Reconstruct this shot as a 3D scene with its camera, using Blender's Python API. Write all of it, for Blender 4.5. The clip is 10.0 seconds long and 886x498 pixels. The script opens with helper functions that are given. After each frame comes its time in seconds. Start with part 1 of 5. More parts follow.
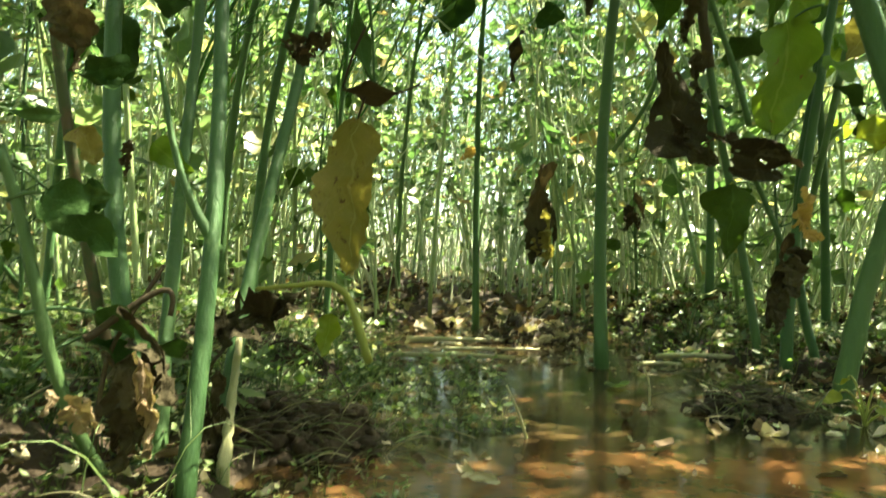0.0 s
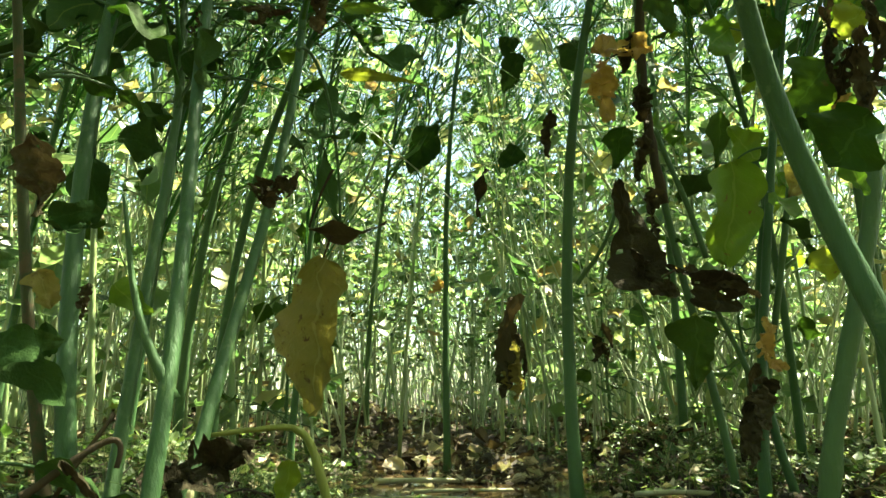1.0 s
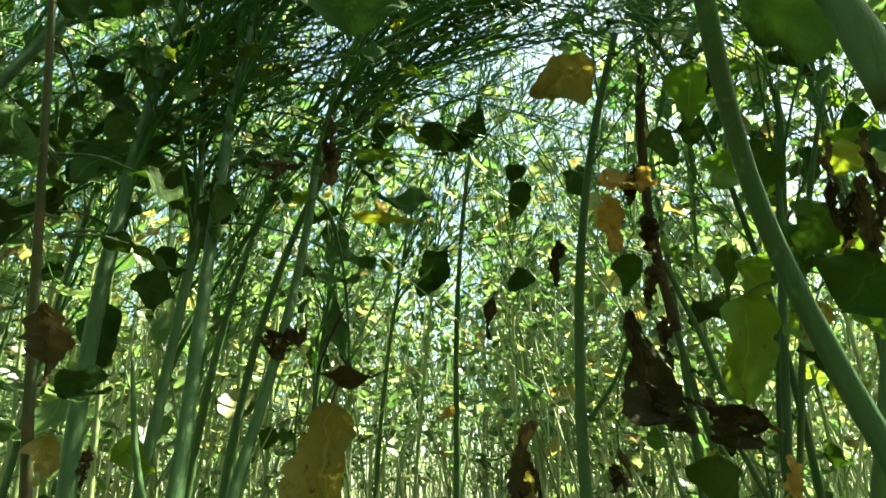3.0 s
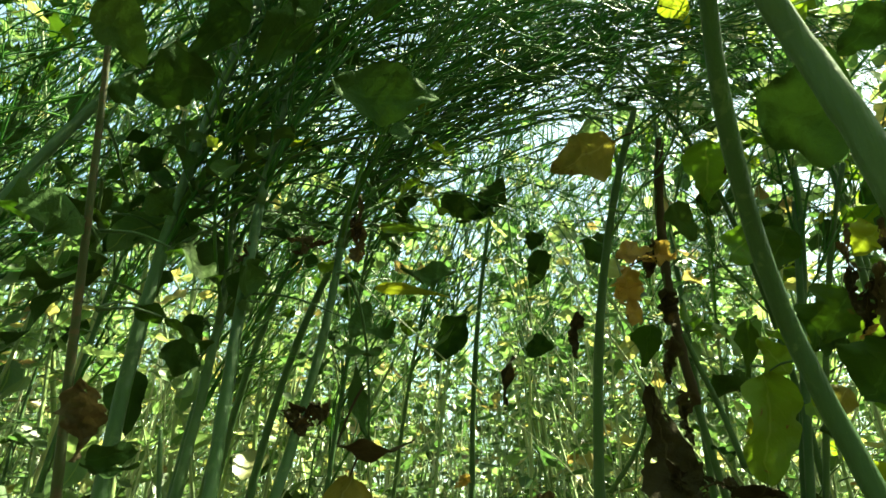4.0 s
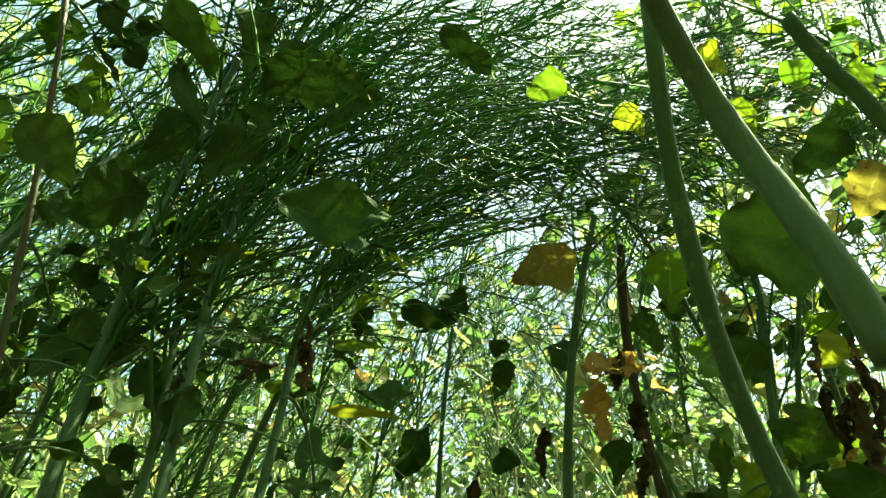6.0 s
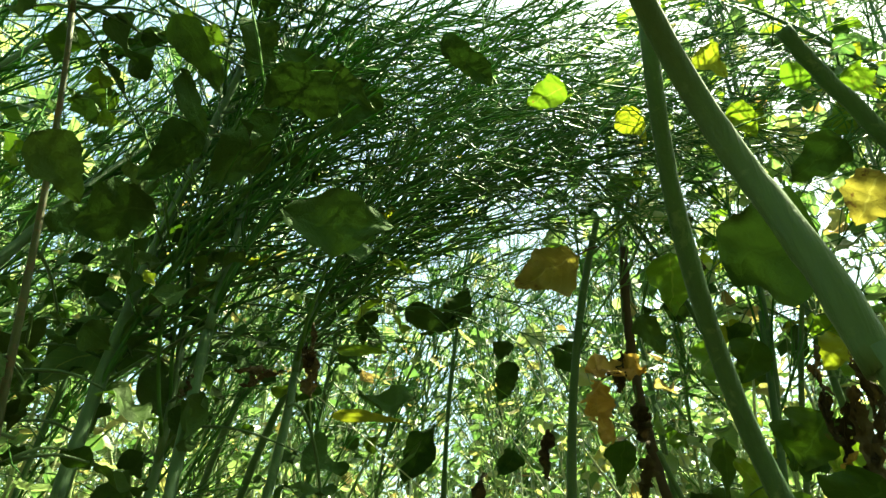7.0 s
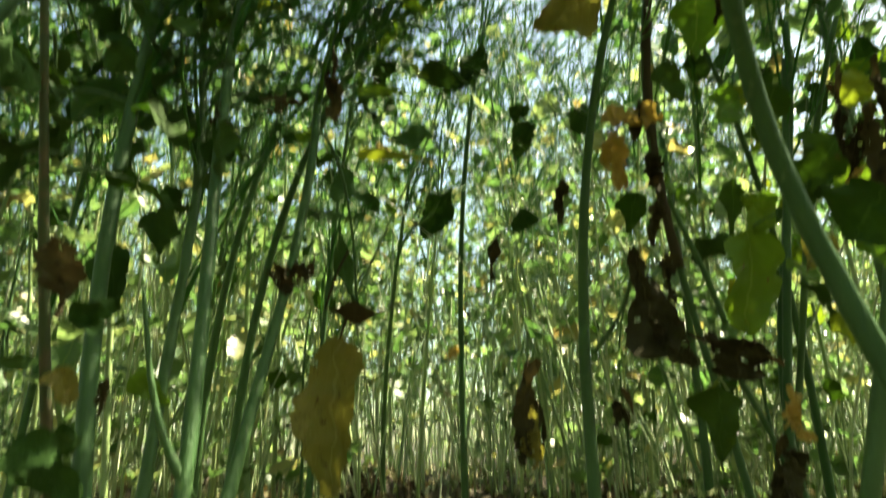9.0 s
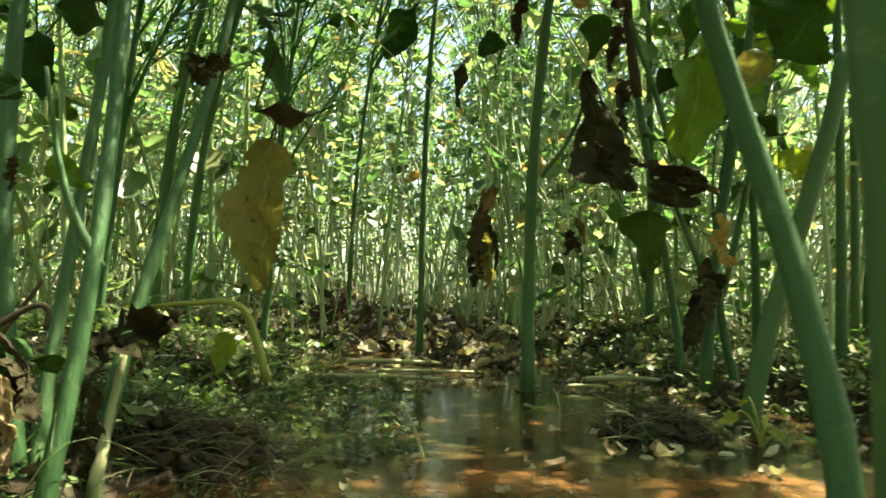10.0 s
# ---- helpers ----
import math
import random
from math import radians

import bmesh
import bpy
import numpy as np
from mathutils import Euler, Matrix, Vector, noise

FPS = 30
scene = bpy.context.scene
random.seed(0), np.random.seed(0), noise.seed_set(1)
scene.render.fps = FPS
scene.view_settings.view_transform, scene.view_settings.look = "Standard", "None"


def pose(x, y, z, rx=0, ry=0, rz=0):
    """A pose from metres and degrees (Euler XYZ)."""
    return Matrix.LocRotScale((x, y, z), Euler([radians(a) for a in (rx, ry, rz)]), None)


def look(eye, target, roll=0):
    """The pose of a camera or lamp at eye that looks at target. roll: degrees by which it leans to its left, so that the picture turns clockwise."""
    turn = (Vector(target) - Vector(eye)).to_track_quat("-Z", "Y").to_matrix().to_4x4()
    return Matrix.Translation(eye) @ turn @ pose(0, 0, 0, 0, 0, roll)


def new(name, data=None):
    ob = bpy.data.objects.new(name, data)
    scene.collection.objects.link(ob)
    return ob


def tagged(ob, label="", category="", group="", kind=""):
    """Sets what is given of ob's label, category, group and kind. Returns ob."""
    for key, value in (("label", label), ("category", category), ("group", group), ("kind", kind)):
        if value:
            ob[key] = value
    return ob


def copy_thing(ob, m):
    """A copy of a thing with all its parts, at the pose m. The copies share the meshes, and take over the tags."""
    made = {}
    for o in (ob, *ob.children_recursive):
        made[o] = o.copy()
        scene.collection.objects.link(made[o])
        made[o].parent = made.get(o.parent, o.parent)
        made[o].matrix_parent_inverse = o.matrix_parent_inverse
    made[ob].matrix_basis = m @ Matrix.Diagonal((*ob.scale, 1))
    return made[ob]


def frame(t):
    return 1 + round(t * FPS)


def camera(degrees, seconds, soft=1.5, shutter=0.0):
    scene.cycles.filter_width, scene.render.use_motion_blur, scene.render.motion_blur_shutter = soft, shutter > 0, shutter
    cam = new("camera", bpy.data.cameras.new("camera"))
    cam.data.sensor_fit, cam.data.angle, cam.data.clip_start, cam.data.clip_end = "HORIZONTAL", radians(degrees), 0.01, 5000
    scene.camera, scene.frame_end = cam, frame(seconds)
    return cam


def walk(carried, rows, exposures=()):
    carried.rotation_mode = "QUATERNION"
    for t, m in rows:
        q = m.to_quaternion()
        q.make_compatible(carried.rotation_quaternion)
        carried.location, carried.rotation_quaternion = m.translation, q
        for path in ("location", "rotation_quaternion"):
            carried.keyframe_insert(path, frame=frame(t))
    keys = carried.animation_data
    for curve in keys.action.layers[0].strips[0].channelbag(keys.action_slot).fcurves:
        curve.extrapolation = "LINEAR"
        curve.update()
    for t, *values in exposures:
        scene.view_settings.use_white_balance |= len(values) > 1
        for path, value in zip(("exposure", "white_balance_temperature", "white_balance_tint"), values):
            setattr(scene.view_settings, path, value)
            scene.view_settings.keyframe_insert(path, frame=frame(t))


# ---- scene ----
SUN_AZ, SUN_UP, SUN, SKY = 62.0, 61.0, 5.0, 0.078
cam = camera(66.8, 10.0, soft=1.5, shutter=0.4)

PATH = [
    (0, (0.071, 0.001, 0.131), (0.041, 2.001, 0.155), 0.3),
    (0.5, (0.072, 0.005, 0.131), (0.108, 1.99, 0.368), -0.1),
    (1, (0.076, 0.001, 0.136), (0.131, 1.958, 0.543), -0.8),
    (1.5, (0.074, -0.002, 0.139), (0.107, 1.955, 0.554), -0.7),
    (2, (0.076, -0.003, 0.146), (0.128, 1.935, 0.636), -0.9),
    (2.5, (0.074, 0.003, 0.152), (0.13, 1.918, 0.726), -0.6),
    (2.7, (0.078, -0.002, 0.158), (0.12, 1.895, 0.791), -1.4),
    (3.8, (0.071, -0.011, 0.186), (0.035, 1.816, 0.999), 1.0),
    (4, (0.072, -0.024, 0.181), (0.051, 1.787, 1.029), 0.8),
    (4.5, (0.076, -0.012, 0.191), (0.111, 1.762, 1.115), -1.2),
    (5, (0.08, -0.009, 0.197), (0.146, 1.715, 1.207), -1.5),
    (5.5, (0.081, -0.008, 0.205), (0.129, 1.677, 1.282), -0.4),
    (5.7, (0.08, -0.006, 0.207), (0.156, 1.663, 1.308), -1.1),
    (6.8, (0.082, -0.015, 0.212), (0.156, 1.66, 1.302), -1.2),
    (7, (0.082, -0.016, 0.212), (0.144, 1.658, 1.306), -1.2),
    (7.5, (0.082, -0.015, 0.213), (0.141, 1.691, 1.256), -1.6),
    (8, (0.083, -0.01, 0.218), (0.157, 1.711, 1.233), -1.7),
    (8.5, (0.081, -0.012, 0.187), (0.153, 1.741, 1.147), -0.8),
    (9, (0.074, -0.004, 0.158), (0.093, 1.917, 0.714), -1.6),
    (9.5, (0.095, 0.015, 0.123), (0.073, 2.007, 0.301), -0.1),
    (10, (0.128, -0.006, 0.128), (0.164, 1.991, 0.226), 0.9),
]
walk(cam, [(t, look(eye, target, roll)) for t, eye, target, roll in PATH], exposures=[(0.0, 3.46, 7700, -3), (1.0, 3.14, 7400, -6), (2.5, 3.04, 7500, -11), (4.0, 2.9, 8300, -19), (7.0, 2.96, 8400, -16), (8.0, 3.12, 8400, -15), (8.5, 3.3, 7900, -11), (9.05, 2.72, 8300, -7), (9.5, 3.0, 7900, -5), (10.0, 3.06, 7600, -5)])

# ---- light ----
world = bpy.data.worlds.new("sky")
scene.world = world
world.use_nodes = True
wn = world.node_tree.nodes
sky = wn.new("ShaderNodeTexSky")
sky.sky_type, sky.sun_disc = "NISHITA", False
sky.sun_elevation, sky.sun_rotation = radians(SUN_UP), radians(SUN_AZ)
sky.air_density, sky.dust_density, sky.ozone_density = 1.0, 1.7, 0.5
world.node_tree.links.new(sky.outputs[0], wn["Background"].inputs[0])
wn["Background"].inputs[1].default_value = SKY
sun = new("sun", bpy.data.lights.new("sun", "SUN"))
sun.data.energy, sun.data.angle, sun.data.color = SUN, radians(0.5), (1.0, 0.95, 0.86)
to_sun = Vector((math.sin(radians(SUN_AZ)) * math.cos(radians(SUN_UP)), math.cos(radians(SUN_AZ)) * math.cos(radians(SUN_UP)), math.sin(radians(SUN_UP))))
sun.matrix_world = look(to_sun * 30, (0, 0, 0))


# ---- materials ----
def nodes_of(name):
    m = bpy.data.materials.new(name)
    m.use_nodes = True
    return m, m.node_tree.nodes, m.node_tree.links


def ramp_node(n, l, fac, stops):
    r = n.new("ShaderNodeValToRGB")
    while len(r.color_ramp.elements) < len(stops):
        r.color_ramp.elements.new(0.5)
    for e, (p, c) in zip(r.color_ramp.elements, stops):
        e.position, e.color = p, (*c, 1)
    l.new(fac, r.inputs[0])
    return r.outputs[0]


def noise_node(n, l, scale, detail=4.0, rough=0.6, coords=None, warp=0.0):
    k = n.new("ShaderNodeTexNoise")
    k.inputs["Scale"].default_value, k.inputs["Detail"].default_value, k.inputs["Roughness"].default_value = scale, detail, rough
    k.inputs["Distortion"].default_value = warp
    if coords:
        l.new(coords, k.inputs["Vector"])
    return k.outputs["Fac"]


def math_node(n, l, op, a, b=0.0, c=0.0):
    k = n.new("ShaderNodeMath")
    k.operation = op
    for i, v in enumerate((a, b, c)):
        if isinstance(v, (int, float)):
            k.inputs[i].default_value = v
        else:
            l.new(v, k.inputs[i])
    return k.outputs[0]


def mix_col(n, l, fac, a, b, how="MIX"):
    k = n.new("ShaderNodeMix")
    k.data_type, k.blend_type = "RGBA", how
    for i, v in ((0, fac), (6, a), (7, b)):
        if isinstance(v, (int, float)):
            k.inputs[i].default_value = v
        elif isinstance(v, tuple):
            k.inputs[i].default_value = (*v, 1)
        else:
            l.new(v, k.inputs[i])
    return k.outputs[2]


def random_out(n, per_island):
    return n.new("ShaderNodeNewGeometry").outputs["Random Per Island"] if per_island else n.new("ShaderNodeObjectInfo").outputs["Random"]


def leaf_material(name, stops, spots, through_light, rough=0.5, island=False, spot_amount=0.62, vein=(0.35, 0.4, 0.12), bump=0.25, gloss=0.3, tint=(1.15, 1.3, 0.75), patch=None):
    """Leaf blade: colour by the piece's own random number, mottling, brown spots, pale veins, light through the blade."""
    m, n, l = nodes_of(name)
    p = n["Principled BSDF"]
    geo = n.new("ShaderNodeTexCoord")
    rnd = random_out(n, island)
    base = ramp_node(n, l, rnd, stops)
    big = noise_node(n, l, 38, 5, 0.65, geo.outputs["Object"])
    fine = noise_node(n, l, 260, 3, 0.6, geo.outputs["Object"])
    col = mix_col(n, l, math_node(n, l, "MULTIPLY", big, 0.55), base, patch or mix_col(n, l, 1.0, base, (0.62, 0.52, 0.22), "MULTIPLY"))
    sp = n.new("ShaderNodeMapRange")
    sp.inputs[1].default_value, sp.inputs[2].default_value = spot_amount, spot_amount + 0.07
    l.new(math_node(n, l, "ADD", math_node(n, l, "MULTIPLY", noise_node(n, l, 70, 4, 0.7, geo.outputs["Object"], 0.6), 0.75), math_node(n, l, "MULTIPLY", fine, 0.25)), sp.inputs[0])
    col = mix_col(n, l, sp.outputs[0], col, spots)
    uv = n.new("ShaderNodeSeparateXYZ")
    l.new(geo.outputs["UV"], uv.inputs[0])
    side = math_node(n, l, "ABSOLUTE", math_node(n, l, "SUBTRACT", uv.outputs[1], 0.5))
    rib = math_node(n, l, "LESS_THAN", side, 0.022)
    slant = math_node(n, l, "FRACT", math_node(n, l, "MULTIPLY", math_node(n, l, "SUBTRACT", uv.outputs[0], math_node(n, l, "MULTIPLY", side, 0.55)), 8.0))
    rib2 = math_node(n, l, "LESS_THAN", slant, 0.075)
    veins = math_node(n, l, "MAXIMUM", rib, math_node(n, l, "MULTIPLY", rib2, 0.3))
    col = mix_col(n, l, math_node(n, l, "MULTIPLY", veins, 0.32), col, vein)
    l.new(col, p.inputs["Base Color"])
    p.inputs["Roughness"].default_value = rough
    p.inputs["Specular IOR Level"].default_value = gloss
    b = n.new("ShaderNodeBump")
    b.inputs["Strength"].default_value, b.inputs["Distance"].default_value = bump, 0.002
    l.new(math_node(n, l, "ADD", fine, math_node(n, l, "MULTIPLY", veins, 0.6)), b.inputs["Height"])
    l.new(b.outputs[0], p.inputs["Normal"])
    t = n.new("ShaderNodeBsdfTranslucent")
    warm = mix_col(n, l, 1.0, col, tint, "MULTIPLY")
    l.new(warm, t.inputs[0])
    l.new(b.outputs[0], t.inputs[1])
    x = n.new("ShaderNodeMixShader")
    x.inputs[0].default_value = through_light
    l.new(p.outputs[0], x.inputs[1])
    l.new(t.outputs[0], x.inputs[2])
    l.new(x.outputs[0], n["Material Output"].inputs[0])
    return m


def stem_material(name, stops, scar, rough=0.42, island=False, scar_amount=0.6, gloss=0.35, bloom=(0.22, 0.32, 0.12)):
    """Waxy stalk: long faint streaks, scars, a little bloom."""
    m, n, l = nodes_of(name)
    p = n["Principled BSDF"]
    geo = n.new("ShaderNodeTexCoord")
    mp = n.new("ShaderNodeMapping")
    mp.inputs["Scale"].default_value = (1.0, 1.0, 0.07)
    l.new(geo.outputs["Object"], mp.inputs[0])
    streak = noise_node(n, l, 420, 3, 0.6, mp.outputs[0])
    blot = noise_node(n, l, 22, 5, 0.65, geo.outputs["Object"])
    base = ramp_node(n, l, random_out(n, island), stops)
    col = mix_col(n, l, math_node(n, l, "MULTIPLY", streak, 0.6), base, mix_col(n, l, 1.0, base, (0.55, 0.6, 0.5), "MULTIPLY"))
    col = mix_col(n, l, math_node(n, l, "MULTIPLY", blot, 0.25), col, bloom)
    s = n.new("ShaderNodeMapRange")
    s.inputs[1].default_value, s.inputs[2].default_value = scar_amount, scar_amount + 0.08
    l.new(noise_node(n, l, 60, 5, 0.75, geo.outputs["Object"], 0.4), s.inputs[0])
    col = mix_col(n, l, math_node(n, l, "MULTIPLY", s.outputs[0], 0.75), col, scar)
    l.new(col, p.inputs["Base Color"])
    p.inputs["Roughness"].default_value = rough
    p.inputs["Specular IOR Level"].default_value = gloss
    b = n.new("ShaderNodeBump")
    b.inputs["Strength"].default_value, b.inputs["Distance"].default_value = 0.5, 0.002
    l.new(math_node(n, l, "ADD", streak, math_node(n, l, "MULTIPLY", blot, 0.8)), b.inputs["Height"])
    l.new(b.outputs[0], p.inputs["Normal"])
    return m


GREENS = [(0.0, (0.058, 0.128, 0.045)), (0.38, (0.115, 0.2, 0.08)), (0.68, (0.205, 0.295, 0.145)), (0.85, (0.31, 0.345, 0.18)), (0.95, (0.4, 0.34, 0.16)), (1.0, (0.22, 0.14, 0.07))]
M_LEAF = leaf_material("green_leaf", [(0.0, (0.033, 0.078, 0.02)), (0.5, (0.045, 0.096, 0.026)), (1.0, (0.068, 0.12, 0.034))], (0.055, 0.085, 0.028), 0.045, 0.8, spot_amount=0.63, vein=(0.07, 0.135, 0.042), bump=0.7, gloss=0.1, tint=(1.0, 1.2, 0.55), patch=(0.04, 0.074, 0.018))
M_LEAF_OLIVE = leaf_material("olive_leaf", [(0.0, (0.042, 0.09, 0.019)), (1.0, (0.07, 0.115, 0.026))], (0.09, 0.075, 0.025), 0.28, 0.7, spot_amount=0.62, vein=(0.1, 0.16, 0.045), bump=0.5, gloss=0.15, tint=(1.0, 1.25, 0.5))
M_LEAF_YELLOW = leaf_material("yellow_green_leaf", [(0.0, (0.11, 0.21, 0.03)), (0.6, (0.17, 0.25, 0.036)), (1.0, (0.28, 0.29, 0.045))], (0.16, 0.09, 0.03), 0.42, spot_amount=0.61, vein=(0.3, 0.36, 0.1))
M_LEAF_OCHRE = leaf_material("ochre_leaf", [(0.0, (0.27, 0.2, 0.06)), (1.0, (0.34, 0.235, 0.075))], (0.11, 0.058, 0.025), 0.34, 0.6, spot_amount=0.585, vein=(0.4, 0.34, 0.16), bump=0.6, patch=(0.075, 0.12, 0.03))
M_LEAF_ORANGE = leaf_material("orange_dry_leaf", [(0.0, (0.46, 0.25, 0.08)), (1.0, (0.55, 0.36, 0.15))], (0.2, 0.08, 0.03), 0.4, 0.65, spot_amount=0.58, vein=(0.5, 0.35, 0.15), bump=0.5)
M_LEAF_DEAD = leaf_material("dead_brown_leaf", [(0.0, (0.04, 0.034, 0.019)), (0.6, (0.06, 0.051, 0.029)), (1.0, (0.092, 0.076, 0.044))], (0.13, 0.1, 0.058), 0.06, 0.85, spot_amount=0.63, vein=(0.12, 0.095, 0.055), bump=1.0, gloss=0.12, tint=(1.05, 1.0, 0.65))
M_LEAF_PALE = leaf_material("bleached_dry_leaf", [(0.0, (0.17, 0.115, 0.07)), (1.0, (0.36, 0.27, 0.18))], (0.16, 0.09, 0.05), 0.2, 0.8, spot_amount=0.6, vein=(0.55, 0.45, 0.32), bump=0.7)
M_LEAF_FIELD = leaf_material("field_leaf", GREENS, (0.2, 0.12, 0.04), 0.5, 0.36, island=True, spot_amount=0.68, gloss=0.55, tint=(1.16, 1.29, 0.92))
M_LEAF_FIELD_ONE = leaf_material("field_leaf_single", GREENS, (0.2, 0.12, 0.04), 0.5, 0.36, spot_amount=0.66, gloss=0.55, tint=(1.16, 1.29, 0.92))
# bleached scraps, their share and paleness raised for sun flecks missing on the banks
M_LITTER = leaf_material("leaf_litter", [(0.0, (0.03, 0.019, 0.011)), (0.36, (0.075, 0.047, 0.027)), (0.58, (0.2, 0.14, 0.085)), (0.76, (0.58, 0.5, 0.38)), (0.92, (0.66, 0.6, 0.48)), (1.0, (0.2, 0.21, 0.085))], (0.04, 0.025, 0.015), 0.15, 0.8, island=True, bump=0.7)
M_FLOAT = leaf_material("floating_scrap", [(0.0, (0.07, 0.045, 0.025)), (0.3, (0.2, 0.15, 0.09)), (0.6, (0.5, 0.44, 0.33)), (1.0, (0.66, 0.6, 0.48))], (0.1, 0.06, 0.03), 0.15, 0.6, island=True, bump=0.5)
# weed colours lightened to carry the sunlight that hardly reaches the banks
M_WEED = leaf_material("weed_leaf", [(0.0, (0.045, 0.1, 0.025)), (0.5, (0.1, 0.17, 0.05)), (0.85, (0.2, 0.27, 0.1)), (1.0, (0.42, 0.42, 0.26))], (0.15, 0.12, 0.04), 0.4, island=True, spot_amount=0.72, gloss=0.6)
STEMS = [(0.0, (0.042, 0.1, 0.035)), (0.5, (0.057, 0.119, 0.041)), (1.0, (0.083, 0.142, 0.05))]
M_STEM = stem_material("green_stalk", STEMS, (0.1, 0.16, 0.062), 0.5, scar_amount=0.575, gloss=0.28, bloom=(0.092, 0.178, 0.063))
# field stalks: full sun on them is put into these pale, whitish stops
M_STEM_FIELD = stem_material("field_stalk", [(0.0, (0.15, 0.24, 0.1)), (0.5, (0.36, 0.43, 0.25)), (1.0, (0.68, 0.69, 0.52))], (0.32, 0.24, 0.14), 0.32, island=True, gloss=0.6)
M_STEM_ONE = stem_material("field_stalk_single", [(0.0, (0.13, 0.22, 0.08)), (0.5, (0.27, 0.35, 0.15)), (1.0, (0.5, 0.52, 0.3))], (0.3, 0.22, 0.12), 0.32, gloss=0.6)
M_BRANCH = leaf_material("podded_branch", [(0.0, (0.04, 0.15, 0.03)), (0.6, (0.06, 0.19, 0.038)), (1.0, (0.11, 0.24, 0.055))], (0.14, 0.19, 0.07), 0.4, 0.5, spot_amount=0.74)
M_BRANCH_FIELD = leaf_material("field_branch", [(0.0, (0.04, 0.12, 0.022)), (0.6, (0.075, 0.17, 0.035)), (1.0, (0.17, 0.25, 0.07))], (0.2, 0.2, 0.08), 0.3, 0.5, island=True, spot_amount=0.74)
M_STEM_DEAD = stem_material("dead_stalk", [(0.0, (0.04, 0.03, 0.018)), (1.0, (0.085, 0.062, 0.038))], (0.025, 0.018, 0.011), 0.8, gloss=0.15, bloom=(0.09, 0.07, 0.045))
M_STEM_OLD = stem_material("ageing_stalk", [(0.0, (0.06, 0.075, 0.034)), (1.0, (0.1, 0.095, 0.05))], (0.11, 0.075, 0.045), 0.6, scar_amount=0.5, gloss=0.2, bloom=(0.09, 0.13, 0.06))
M_SHOOT = stem_material("yellow_green_shoot", [(0.0, (0.26, 0.27, 0.05)), (1.0, (0.38, 0.35, 0.08))], (0.4, 0.36, 0.2), 0.5)
M_STEM_STRAW = stem_material("straw_stalk", [(0.0, (0.35, 0.32, 0.16)), (1.0, (0.5, 0.45, 0.28))], (0.2, 0.14, 0.08), 0.6)


def mud_material():
    m, n, l = nodes_of("wet_mud")
    p = n["Principled BSDF"]
    g = n.new("ShaderNodeTexCoord").outputs["Object"]
    big, mid, fine = noise_node(n, l, 3.5, 5, 0.6, g), noise_node(n, l, 26, 6, 0.7, g), noise_node(n, l, 170, 4, 0.7, g)
    col = ramp_node(n, l, math_node(n, l, "ADD", math_node(n, l, "MULTIPLY", big, 0.6), math_node(n, l, "MULTIPLY", mid, 0.4)),
                    [(0.25, (0.014, 0.010, 0.005)), (0.5, (0.032, 0.021, 0.010)), (0.75, (0.07, 0.044, 0.022))])
    col = mix_col(n, l, math_node(n, l, "MULTIPLY", fine, 0.5), col, (0.035, 0.025, 0.014))
    l.new(col, p.inputs["Base Color"])
    r = n.new("ShaderNodeMapRange")
    r.inputs[3].default_value, r.inputs[4].default_value = 0.35, 0.95
    l.new(mid, r.inputs[0])
    l.new(r.outputs[0], p.inputs["Roughness"])
    p.inputs["Specular IOR Level"].default_value = 0.2
    b = n.new("ShaderNodeBump")
    b.inputs["Strength"].default_value, b.inputs["Distance"].default_value = 0.8, 0.006
    l.new(math_node(n, l, "ADD", mid, math_node(n, l, "MULTIPLY", fine, 0.5)), b.inputs["Height"])
    l.new(b.outputs[0], p.inputs["Normal"])
    return m


